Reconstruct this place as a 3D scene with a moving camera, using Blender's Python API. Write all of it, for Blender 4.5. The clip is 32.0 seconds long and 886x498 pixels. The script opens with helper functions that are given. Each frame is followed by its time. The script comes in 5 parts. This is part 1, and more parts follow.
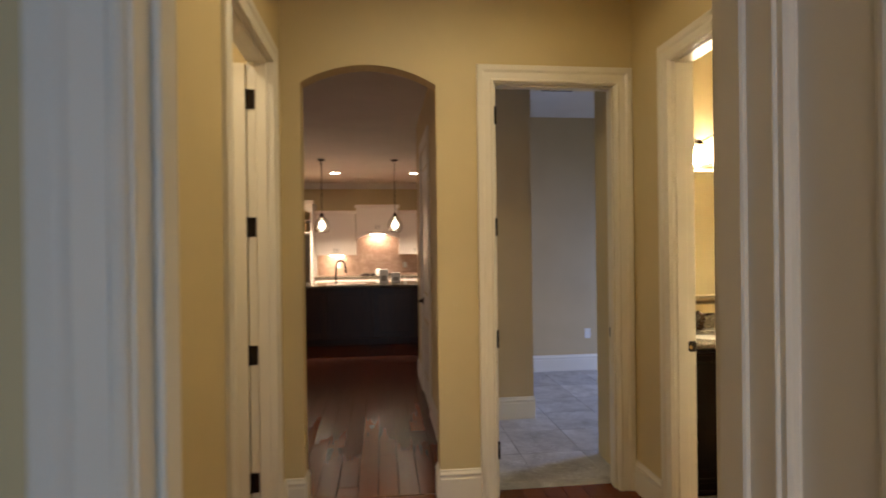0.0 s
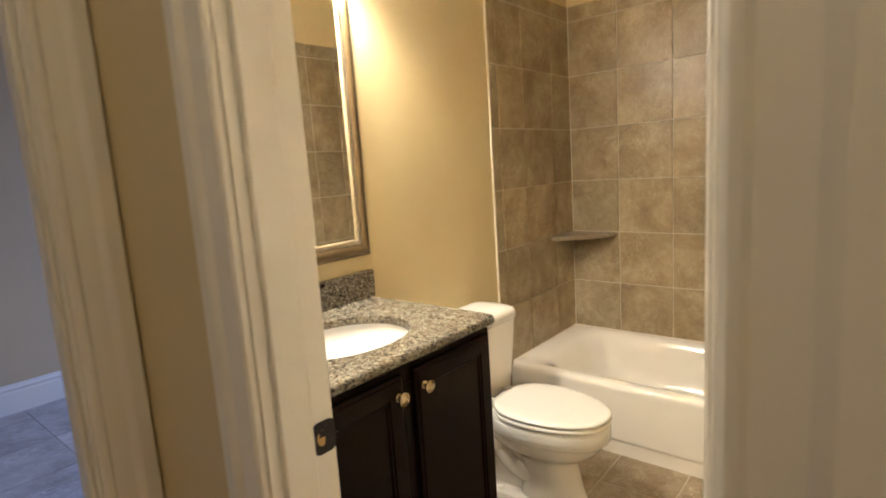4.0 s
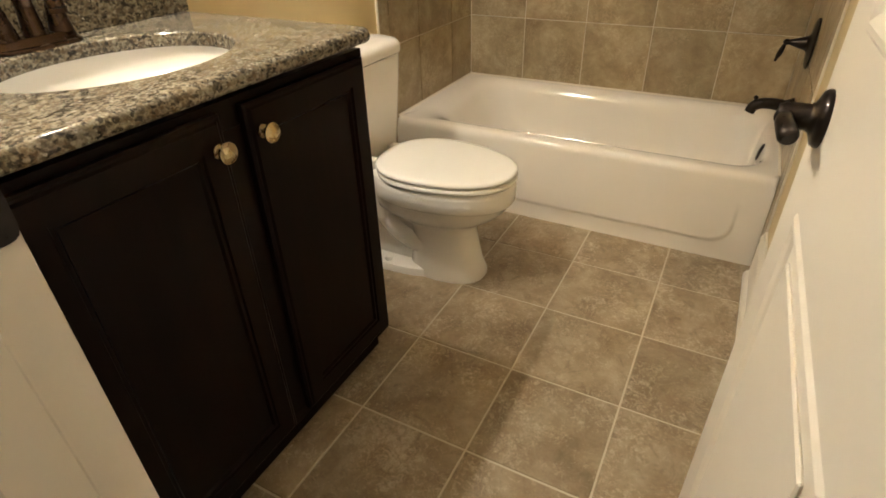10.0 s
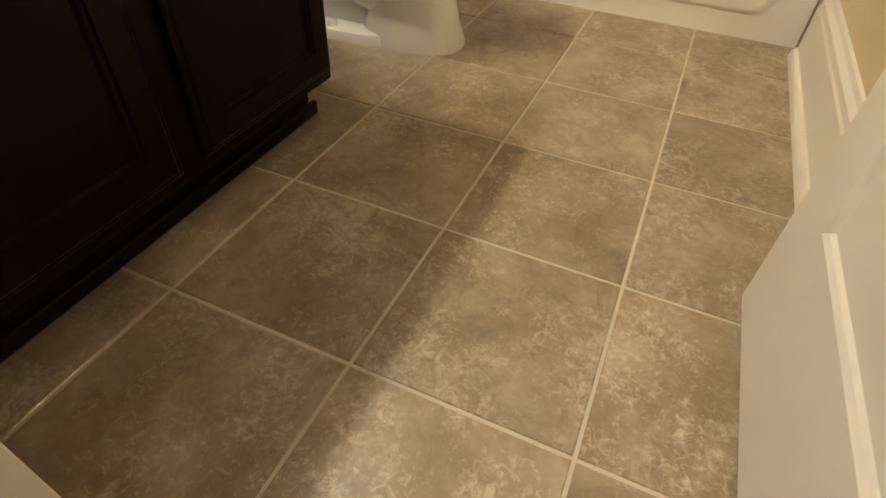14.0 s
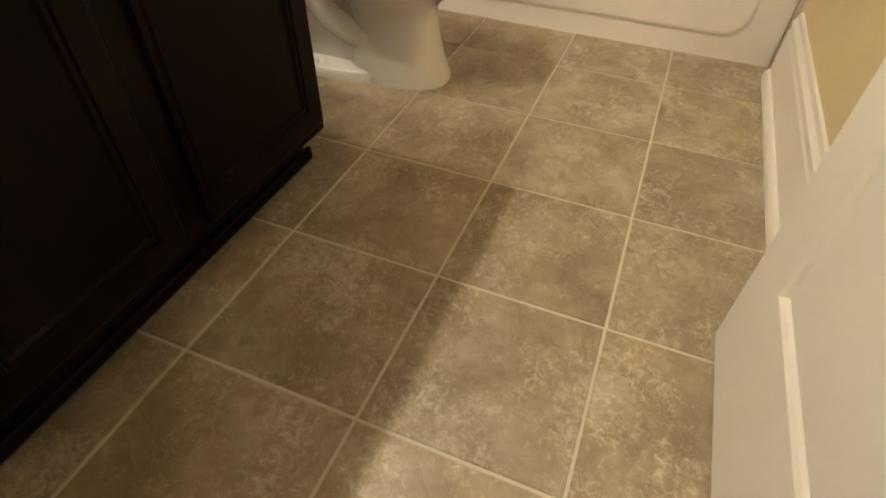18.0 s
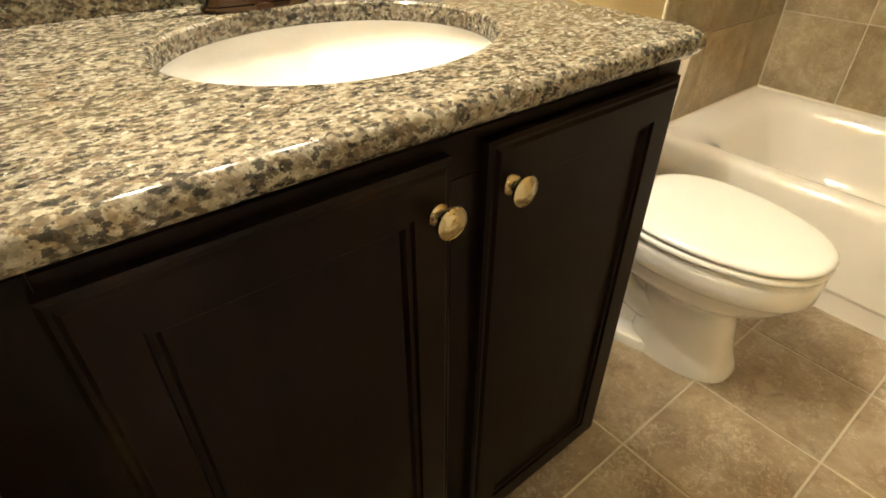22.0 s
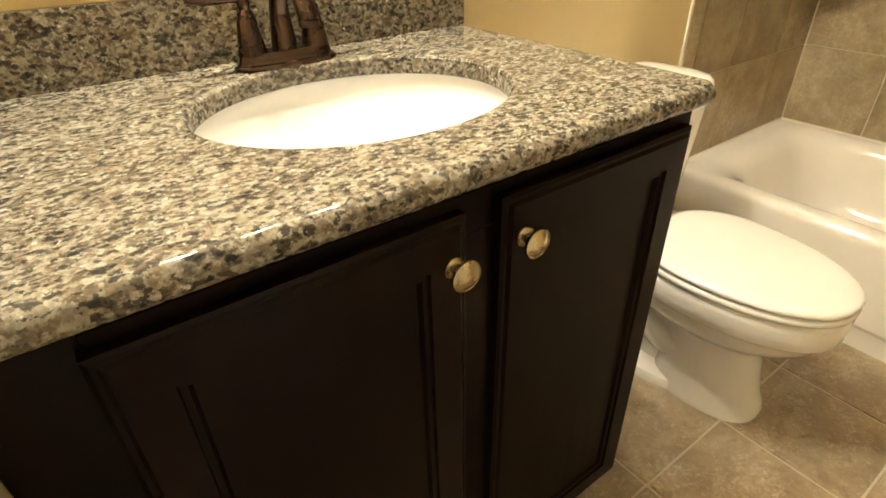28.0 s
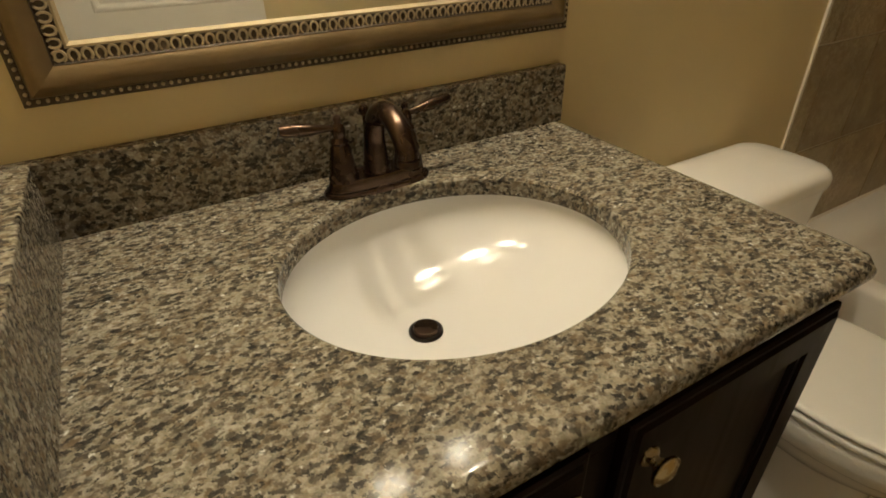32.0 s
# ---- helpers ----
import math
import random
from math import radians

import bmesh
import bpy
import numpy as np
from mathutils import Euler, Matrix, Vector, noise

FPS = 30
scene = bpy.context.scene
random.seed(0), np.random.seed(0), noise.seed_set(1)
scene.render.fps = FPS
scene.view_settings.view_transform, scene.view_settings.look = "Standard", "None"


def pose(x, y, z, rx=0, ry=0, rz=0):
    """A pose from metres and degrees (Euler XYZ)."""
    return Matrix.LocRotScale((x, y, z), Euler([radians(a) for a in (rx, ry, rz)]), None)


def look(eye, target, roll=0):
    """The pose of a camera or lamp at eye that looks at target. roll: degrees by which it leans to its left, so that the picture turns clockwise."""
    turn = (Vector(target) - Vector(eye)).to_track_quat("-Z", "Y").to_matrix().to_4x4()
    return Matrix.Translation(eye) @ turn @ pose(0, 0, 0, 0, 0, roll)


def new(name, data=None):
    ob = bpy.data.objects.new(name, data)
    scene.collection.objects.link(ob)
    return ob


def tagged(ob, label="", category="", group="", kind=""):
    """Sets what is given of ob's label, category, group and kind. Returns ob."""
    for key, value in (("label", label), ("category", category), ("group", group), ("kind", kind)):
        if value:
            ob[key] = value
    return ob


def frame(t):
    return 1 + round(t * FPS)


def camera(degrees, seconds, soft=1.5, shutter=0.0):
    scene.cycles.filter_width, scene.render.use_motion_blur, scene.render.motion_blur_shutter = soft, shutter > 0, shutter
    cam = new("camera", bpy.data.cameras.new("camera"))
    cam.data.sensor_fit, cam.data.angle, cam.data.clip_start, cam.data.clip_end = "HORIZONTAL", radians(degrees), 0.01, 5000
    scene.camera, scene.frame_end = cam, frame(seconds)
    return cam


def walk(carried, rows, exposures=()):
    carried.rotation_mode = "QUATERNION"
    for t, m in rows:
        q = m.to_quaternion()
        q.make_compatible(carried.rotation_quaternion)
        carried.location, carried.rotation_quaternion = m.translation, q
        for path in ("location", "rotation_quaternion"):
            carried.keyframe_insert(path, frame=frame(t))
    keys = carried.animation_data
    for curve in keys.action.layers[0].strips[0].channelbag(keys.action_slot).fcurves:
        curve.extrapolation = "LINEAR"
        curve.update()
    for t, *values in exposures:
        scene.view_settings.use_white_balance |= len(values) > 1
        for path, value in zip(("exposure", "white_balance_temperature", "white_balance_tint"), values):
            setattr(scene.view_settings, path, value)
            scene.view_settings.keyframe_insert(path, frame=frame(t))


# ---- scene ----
cam = camera(78.6, 32.0, 1.7, 0.4)
# seconds, eye, target, lean
PATH = [
    (0, (-2.878, -2.62, 1.497), (-2.652, -0.633, 1.493), -0.7),
    (0.5, (-2.862, -2.33, 1.492), (-2.362, -0.393, 1.479), -1.1),
    (1, (-2.75, -2.033, 1.478), (-2.105, -0.14, 1.451), -0.2),
    (1.5, (-2.663, -1.769, 1.453), (-1.874, 0.066, 1.366), -1.8),
    (2, (-2.549, -1.47, 1.451), (-1.455, 0.204, 1.424), 0.4),
    (2.5, (-2.387, -1.186, 1.438), (-1.224, 0.442, 1.446), 0.3),
    (3, (-2.203, -0.982, 1.432), (-0.916, 0.549, 1.418), 1.6),
    (3.4, (-2.050, -0.845, 1.429), (-0.623, 0.554, 1.344), -0.7),
    (3.5, (-2.0, -0.805, 1.432), (-0.536, 0.551, 1.295), 0.4),
    (4, (-1.753, -0.627, 1.395), (-0.242, 0.648, 1.093), -3.8),
    (4.5, (-1.574, -0.492, 1.375), (-0.044, 0.71, 0.912), -3.2),
    (6.5, (-1.385, -0.364, 1.271), (0.199, 0.553, 0.464), -1.7),
    (7, (-1.377, -0.365, 1.261), (0.199, 0.541, 0.426), -1.7),
    (7.5, (-1.381, -0.361, 1.256), (0.18, 0.55, 0.4), -1.5),
    (8, (-1.382, -0.359, 1.242), (0.165, 0.551, 0.359), -1.8),
    (8.5, (-1.382, -0.365, 1.221), (0.141, 0.529, 0.283), -2.1),
    (9, (-1.381, -0.368, 1.198), (0.109, 0.506, 0.191), -2.9),
    (9.5, (-1.382, -0.368, 1.174), (0.088, 0.464, 0.102), -1.9),
    (10, (-1.381, -0.371, 1.145), (0.092, 0.432, 0.057), -1.6),
    (10.5, (-1.366, -0.369, 1.093), (0.094, 0.419, -0.024), -1.1),
    (11, (-1.34, -0.355, 1.006), (0.097, 0.39, -0.168), -1.2),
    (11.5, (-1.317, -0.343, 0.898), (0.092, 0.376, -0.325), -1.5),
    (12, (-1.301, -0.312, 0.801), (0.089, 0.365, -0.468), 0.4),
    (12.5, (-1.274, -0.288, 0.707), (0.094, 0.361, -0.6), 0.8),
    (13, (-1.258, -0.279, 0.653), (0.097, 0.329, -0.687), 1.3),
    (13.5, (-1.257, -0.271, 0.62), (0.099, 0.305, -0.732), 2.0),
    (14, (-1.261, -0.264, 0.613), (0.083, 0.283, -0.764), 3.0),
    (14.5, (-1.258, -0.26, 0.602), (0.078, 0.266, -0.79), 3.8),
    (16.5, (-1.257, -0.268, 0.602), (0.059, 0.242, -0.816), 2.4),
    (17, (-1.256, -0.262, 0.605), (0.061, 0.248, -0.812), 2.7),
    (17.5, (-1.251, -0.26, 0.635), (0.074, 0.253, -0.772), 2.1),
    (18, (-1.237, -0.251, 0.728), (0.093, 0.264, -0.675), 1.5),
    (18.5, (-1.2, -0.214, 0.841), (0.144, 0.291, -0.552), 0.9),
    (19, (-1.171, -0.186, 0.933), (0.169, 0.423, -0.421), -0.4),
    (19.5, (-1.165, -0.102, 1.011), (0.189, 0.668, -0.243), 1.3),
    (20, (-1.158, -0.093, 1.06), (0.122, 0.838, -0.162), 0.9),
    (20.5, (-1.131, -0.061, 1.079), (0.041, 1.027, -0.122), -0.1),
    (21, (-1.113, -0.037, 1.088), (-0.004, 1.123, -0.105), -0.1),
    (21.5, (-1.106, -0.027, 1.091), (-0.043, 1.191, -0.086), -0.7),
    (22, (-1.113, -0.023, 1.092), (-0.087, 1.247, -0.064), 0.2),
    (22.5, (-1.107, -0.02, 1.089), (-0.094, 1.272, -0.052), 0.9),
    (23, (-1.107, -0.022, 1.092), (-0.103, 1.288, -0.038), 0.8),
    (23.5, (-1.108, -0.021, 1.091), (-0.114, 1.298, -0.036), 1.3),
    (24, (-1.114, -0.023, 1.096), (-0.126, 1.306, -0.027), 0.6),
    (24.5, (-1.115, -0.028, 1.099), (-0.138, 1.314, -0.017), -0.9),
    (25, (-1.116, -0.033, 1.104), (-0.147, 1.315, -0.012), -1.3),
    (25.5, (-1.114, -0.037, 1.108), (-0.15, 1.32, 0.0), -1.5),
    (27.5, (-1.109, -0.043, 1.122), (-0.123, 1.326, 0.047), -1.6),
    (28, (-1.109, -0.034, 1.128), (-0.122, 1.334, 0.054), -1.5),
    (28.5, (-1.11, -0.031, 1.162), (-0.124, 1.332, 0.081), -0.9),
    (29, (-1.138, -0.031, 1.197), (-0.13, 1.364, 0.178), 0.1),
    (29.5, (-1.157, -0.035, 1.21), (-0.136, 1.383, 0.236), 0.2),
    (30, (-1.143, -0.026, 1.226), (-0.036, 1.34, 0.272), -0.2),
    (30.5, (-1.112, 0.017, 1.227), (-0.108, 1.466, 0.281), 0.6),
    (31, (-1.088, 0.063, 1.245), (-0.211, 1.548, 0.232), -1.0),
    (31.5, (-1.059, 0.097, 1.255), (-0.218, 1.587, 0.221), -2.1),
    (32, (-1.067, 0.139, 1.268), (-0.229, 1.606, 0.198), -1.4),
]
# seconds, stops, kelvin, tint
EXPOSURES = [(0.0, 0.44, 6800, 11), (1.0, 0.33, 6750, 10), (2.0, 0.38, 6300, 11), (3.0, 0.5, 5850, 13), (4.0, 0.40, 5800, 14), (7.0, 0.02, 5950, 14), (11.0, 0.02, 5950, 14), (13.0, 0.2, 6000, 14), (19.0, 0.24, 6050, 13), (22.0, 0.5, 6150, 9), (28.0, 0.52, 6150, 9), (29.0, 0.34, 6300, 10), (30.0, -0.12, 6450, 10), (31.0, -0.85, 6400, 10), (32.0, -1.2, 6450, 10)]
walk(cam, [(t, look(eye, target, roll)) for t, eye, target, roll in PATH], EXPOSURES)

# ---- world and large lights ----
world = bpy.data.worlds.new("world")
scene.world = world
world.use_nodes = True
sky = world.node_tree.nodes.new("ShaderNodeTexSky")
sky.sky_type, sky.sun_disc = "NISHITA", False
sky.sun_elevation, sky.sun_rotation = radians(12), radians(200)
world.node_tree.links.new(sky.outputs[0], world.node_tree.nodes["Background"].inputs[0])
world.node_tree.nodes["Background"].inputs[1].default_value = 0.1


def lamp(name, kind, at, energy, colour, size=0.1, target=None, spot=None):
    data = bpy.data.lights.new(name, kind)
    data.energy, data.color = energy, colour
    if kind == "AREA":
        data.shape, data.size = "DISK", size
    else:
        data.shadow_soft_size = size
    if spot:
        data.spot_size, data.spot_blend = radians(spot), 0.6
    ob = new(name, data)
    ob.matrix_world = look(at, target or (at[0], at[1] + 0.001, at[2] - 1))
    return ob


# ---- materials ----


def nodes_of(name):
    m = bpy.data.materials.new(name)
    m.use_nodes = True
    nt = m.node_tree
    return m, nt, nt.nodes["Principled BSDF"]


def node(nt, kind, **values):
    n = nt.nodes.new(kind)
    for key, value in values.items():
        n.inputs[key].default_value = value
    return n


def ramp(nt, source, stops):
    r = nt.nodes.new("ShaderNodeValToRGB")
    while len(r.color_ramp.elements) < len(stops):
        r.color_ramp.elements.new(0.5)
    for e, (p, c) in zip(r.color_ramp.elements, stops):
        e.position, e.color = p, (*c, 1)
    nt.links.new(source, r.inputs[0])
    return r.outputs[0]


def mix(nt, fac, a, b, blend="MIX"):
    n = nt.nodes.new("ShaderNodeMix")
    n.data_type, n.blend_type = "RGBA", blend
    for sock, v in ((n.inputs[0], fac), (n.inputs[6], a), (n.inputs[7], b)):
        if hasattr(v, "links"):
            nt.links.new(v, sock)
        else:
            sock.default_value = (*v, 1) if isinstance(v, tuple) else v
    return n.outputs[2]


def place(nt, scale=1.0, shift=True):
    """World-sized coordinates, moved by a random step for each object."""
    geo = nt.nodes.new("ShaderNodeNewGeometry")
    out = geo.outputs["Position"]
    if shift:
        info = nt.nodes.new("ShaderNodeObjectInfo")
        comb = nt.nodes.new("ShaderNodeCombineXYZ")
        for i, k in enumerate((37.0, 91.0, 53.0)):
            mul = nt.nodes.new("ShaderNodeMath")
            mul.operation = "MULTIPLY"
            mul.inputs[1].default_value = k
            nt.links.new(info.outputs["Random"], mul.inputs[0])
            nt.links.new(mul.outputs[0], comb.inputs[i])
        add = nt.nodes.new("ShaderNodeVectorMath")
        nt.links.new(out, add.inputs[0])
        nt.links.new(comb.outputs[0], add.inputs[1])
        out = add.outputs[0]
    return out


def noise_of(nt, vec, scale, detail=4.0, rough=0.55, distort=0.0):
    n = node(nt, "ShaderNodeTexNoise", Scale=scale, Detail=detail, Roughness=rough, Distortion=distort)
    nt.links.new(vec, n.inputs["Vector"])
    return n.outputs["Fac"]


def bump(nt, bsdf, height, strength, distance):
    b = node(nt, "ShaderNodeBump", Strength=strength, Distance=distance)
    nt.links.new(height, b.inputs["Height"])
    nt.links.new(b.outputs[0], bsdf.inputs["Normal"])


def paint(name, colour, rough=0.55, grain=220.0, relief=0.08, spread=0.05):
    m, nt, bsdf = nodes_of(name)
    vec = place(nt, shift=False)
    big = noise_of(nt, vec, 1.7, 3)
    lo = tuple(c * (1 - spread) for c in colour)
    hi = tuple(min(1, c * (1 + spread)) for c in colour)
    nt.links.new(ramp(nt, big, [(0.3, lo), (0.7, hi)]), bsdf.inputs["Base Color"])
    bsdf.inputs["Roughness"].default_value = rough
    bump(nt, bsdf, noise_of(nt, vec, grain, 2), relief, 0.002)
    return m


def glossy(name, colour, rough, metal=0.0, wear=0.25, coat=0.0, scale=30.0):
    m, nt, bsdf = nodes_of(name)
    vec = place(nt)
    n = noise_of(nt, vec, scale, 5)
    lo = tuple(c * (1 - wear) for c in colour)
    hi = tuple(min(1, c * (1 + wear)) for c in colour)
    nt.links.new(ramp(nt, n, [(0.3, lo), (0.7, hi)]), bsdf.inputs["Base Color"])
    bsdf.inputs["Metallic"].default_value = metal
    r = ramp(nt, noise_of(nt, vec, scale * 2.3, 3), [(0.3, (rough * 0.8,) * 3), (0.7, (min(1, rough * 1.25),) * 3)])
    nt.links.new(r, bsdf.inputs["Roughness"])
    bsdf.inputs["Coat Weight"].default_value = coat
    return m


def stone_tile(name, lo, mid, hi, rough, scale=1.0, flecks=0.66):
    """Glazed stone-look ceramic: clouds, brown stains and pale flecks."""
    m, nt, bsdf = nodes_of(name)
    vec = place(nt)
    cloud = noise_of(nt, vec, 7.5 * scale, 10, 0.72, 0.35)
    col = ramp(nt, cloud, [(0.32, lo), (0.5, mid), (0.68, hi)])
    patch = noise_of(nt, vec, 6.0 * scale, 3, 0.5, 0.4)
    fine = noise_of(nt, vec, 80 * scale, 8, 0.75, 0.8)
    both = nt.nodes.new("ShaderNodeMath")
    both.operation = "MULTIPLY_ADD"
    nt.links.new(patch, both.inputs[0])
    both.inputs[1].default_value = 0.55
    nt.links.new(fine, both.inputs[2])
    fleck = both.outputs[0]
    col = mix(nt, ramp(nt, fleck, [(0.80, (0, 0, 0)), (0.97, (flecks,) * 3)]), col, tuple(min(1, c * k) for c, k in zip(hi, (1.5, 1.58, 1.75))))
    # pale squiggles, gathered in patches
    worm = noise_of(nt, vec, 30 * scale, 3, 0.6, 1.6)
    line = ramp(nt, worm, [(0.470, (0, 0, 0)), (0.496, (1, 1, 1)), (0.504, (1, 1, 1)), (0.530, (0, 0, 0))])
    where = ramp(nt, noise_of(nt, vec, 13 * scale, 2, 0.5, 0.6), [(0.50, (0, 0, 0)), (0.66, (0.75 * flecks,) * 3)])
    col = mix(nt, mix(nt, 1.0, line, where, "MULTIPLY"), col, tuple(min(1, c * k) for c, k in zip(hi, (1.45, 1.5, 1.62))))
    stain = noise_of(nt, vec, 15 * scale, 6, 0.65, 0.8)
    col = mix(nt, ramp(nt, stain, [(0.56, (0, 0, 0)), (0.68, (max(0.05, flecks - 0.2),) * 3)]), col, tuple(c * 0.72 for c in lo))
    info = nt.nodes.new("ShaderNodeObjectInfo")
    tone = ramp(nt, info.outputs["Random"], [(0.0, (0.86, 0.86, 0.87)), (1.0, (1.08, 1.06, 1.04))])
    col = mix(nt, 1.0, col, tone, "MULTIPLY")
    nt.links.new(col, bsdf.inputs["Base Color"])
    rr = ramp(nt, noise_of(nt, vec, 30 * scale, 4), [(0.3, (rough * (1 - 0.35 * flecks),) * 3), (0.7, (rough * (1 + 0.4 * flecks),) * 3)])
    nt.links.new(rr, bsdf.inputs["Roughness"])
    bump(nt, bsdf, fleck, 0.22 * flecks * flecks, 0.003)
    return m


def granite(name):
    """Polished granite: pale crystals of several sizes under angular slivers of black and brown mica."""
    m, nt, bsdf = nodes_of(name)
    vec = place(nt, shift=False)
    warp = node(nt, "ShaderNodeTexNoise", Scale=110.0, Detail=4.0)
    nt.links.new(vec, warp.inputs["Vector"])
    bent = nt.nodes.new("ShaderNodeVectorMath")
    bent.operation = "MULTIPLY_ADD"
    nt.links.new(warp.outputs["Color"], bent.inputs[0])
    bent.inputs[1].default_value = (0.007, 0.007, 0.007)
    ragged = node(nt, "ShaderNodeTexNoise", Scale=420.0, Detail=3.0)
    nt.links.new(vec, ragged.inputs["Vector"])
    rough_edge = nt.nodes.new("ShaderNodeVectorMath")
    rough_edge.operation = "MULTIPLY_ADD"
    nt.links.new(ragged.outputs["Color"], rough_edge.inputs[0])
    rough_edge.inputs[1].default_value = (0.0055, 0.0055, 0.0055)
    nt.links.new(vec, rough_edge.inputs[2])
    nt.links.new(rough_edge.outputs[0], bent.inputs[2])

    def cells(turn, stretch, feature="F1"):
        mp = nt.nodes.new("ShaderNodeMapping")
        mp.inputs["Rotation"].default_value = [radians(a) for a in turn]
        mp.inputs["Scale"].default_value = stretch
        nt.links.new(bent.outputs[0], mp.inputs["Vector"])
        v = nt.nodes.new("ShaderNodeTexVoronoi")
        v.feature = feature
        v.inputs["Scale"].default_value, v.inputs["Randomness"].default_value = 1.0, 1.0
        if feature == "SMOOTH_F1":
            v.inputs["Smoothness"].default_value = 0.35
        nt.links.new(mp.outputs[0], v.inputs["Vector"])
        sep = nt.nodes.new("ShaderNodeSeparateColor")
        nt.links.new(v.outputs["Color"], sep.inputs[0])
        return sep.outputs

    coarse = cells((0, 0, 20), (125, 165, 150), "SMOOTH_F1")
    fine = cells((0, 0, -40), (215, 270, 250), "SMOOTH_F1")
    col = mix(nt, ramp(nt, noise_of(nt, vec, 90, 4), [(0.42, (0, 0, 0)), (0.58, (1, 1, 1))]),
              ramp(nt, coarse[0], [(0.0, (0.110, 0.080, 0.052)), (0.22, (0.185, 0.142, 0.092)), (0.45, (0.255, 0.215, 0.155)), (0.70, (0.320, 0.285, 0.222)), (1.0, (0.40, 0.37, 0.31))]),
              ramp(nt, fine[0], [(0.0, (0.085, 0.070, 0.052)), (0.30, (0.170, 0.145, 0.110)), (0.60, (0.275, 0.245, 0.190)), (0.90, (0.34, 0.315, 0.26)), (0.965, (0.37, 0.345, 0.29)), (1.0, (0.80, 0.79, 0.75))]))
    soft = ramp(nt, noise_of(nt, vec, 240, 5, 0.7, 0.4), [(0.30, (0.62, 0.60, 0.57)), (0.66, (1.18, 1.18, 1.17))])
    col = mix(nt, 0.8, col, soft, "MULTIPLY")
    # mica slivers lie every way, thicker in some patches
    patch = noise_of(nt, vec, 26, 3, 0.6, 0.5)
    for turn, stretch, most in (((15, 0, 35), (120, 215, 180), 0.25), ((-20, 10, 100), (140, 260, 200), 0.235), ((0, 30, -25), (180, 310, 250), 0.23)):
        c = cells(turn, stretch)
        both = nt.nodes.new("ShaderNodeMath")
        both.operation = "MULTIPLY_ADD"
        nt.links.new(patch, both.inputs[0])
        both.inputs[1].default_value = 0.55
        nt.links.new(c[0], both.inputs[2])
        mask = ramp(nt, both.outputs[0], [(most + 0.15, (0.84, 0.84, 0.84)), (most + 0.235, (0, 0, 0))])
        col = mix(nt, mask, col, ramp(nt, c[1], [(0.0, (0.016, 0.016, 0.016)), (0.45, (0.030, 0.028, 0.025)), (0.75, (0.075, 0.060, 0.044)), (1.0, (0.13, 0.10, 0.068))]))
    col = mix(nt, 1.0, col, (0.87, 0.882, 0.89), "MULTIPLY")
    nt.links.new(col, bsdf.inputs["Base Color"])
    bsdf.inputs["Specular IOR Level"].default_value = 0.13
    nt.links.new(ramp(nt, fine[1], [(0.0, (0.07,) * 3), (0.9, (0.11,) * 3), (1.0, (0.2,) * 3)]), bsdf.inputs["Roughness"])
    bump(nt, bsdf, noise_of(nt, vec, 300, 3), 0.02, 0.001)
    return m


def wood(name, lo, hi, rough, axis=1, grain=1.0, coat=0.0, gloss=0.5, relief=0.05, uneven=1.0):
    m, nt, bsdf = nodes_of(name)
    vec = place(nt)
    mp = nt.nodes.new("ShaderNodeMapping")
    sc = [22.0 * grain] * 3
    sc[axis] = 1.6 * grain
    mp.inputs["Scale"].default_value = sc
    nt.links.new(vec, mp.inputs["Vector"])
    n = noise_of(nt, mp.outputs[0], 1.0, 7, 0.62, 0.7)
    col = ramp(nt, n, [(0.3, lo), (0.7, hi)])
    info = nt.nodes.new("ShaderNodeObjectInfo")
    col = mix(nt, 1.0, col, ramp(nt, info.outputs["Random"], [(0.0, (0.72, 0.72, 0.72)), (1.0, (1.15, 1.1, 1.05))]), "MULTIPLY")
    nt.links.new(col, bsdf.inputs["Base Color"])
    nt.links.new(ramp(nt, n, [(0.3, (rough * (1 - 0.15 * uneven),) * 3), (0.7, (rough * (1 + 0.25 * uneven),) * 3)]), bsdf.inputs["Roughness"])
    bsdf.inputs["Coat Weight"].default_value = coat
    bsdf.inputs["Specular IOR Level"].default_value = gloss
    bump(nt, bsdf, n, relief, 0.002)
    return m


def glow(name, colour, strength):
    m, nt, bsdf = nodes_of(name)
    bsdf.inputs["Base Color"].default_value = (0.9, 0.88, 0.82, 1)
    bsdf.inputs["Emission Color"].default_value = (*colour, 1)
    bsdf.inputs["Emission Strength"].default_value = strength
    return m


M_TAN = paint("tan_wall_paint", (0.64, 0.52, 0.29), 0.6)
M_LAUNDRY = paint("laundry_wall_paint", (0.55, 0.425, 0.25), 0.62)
M_GREY = paint("grey_wall_paint", (0.36, 0.345, 0.32), 0.6)
M_TRIM = paint("white_trim_paint", (0.80, 0.75, 0.65), 0.32, 90, 0.03, 0.02)
M_CEIL = paint("ceiling_paint", (0.74, 0.72, 0.69), 0.8)
M_GROUT = paint("pale_grout", (0.56, 0.50, 0.39), 0.85, 400, 0.2, 0.1)
M_GROUT_WALL = paint("wall_grout", (0.60, 0.54, 0.43), 0.85, 400, 0.2, 0.1)
M_LAUNDRYGROUT = paint("laundry_grout", (0.38, 0.355, 0.31), 0.85, 400, 0.2, 0.1)
M_CAULK = paint("white_caulk", (0.70, 0.64, 0.53), 0.5)
M_FLOORTILE = stone_tile("floor_tile", (0.195, 0.143, 0.084), (0.315, 0.246, 0.157), (0.435, 0.360, 0.250), 0.40)
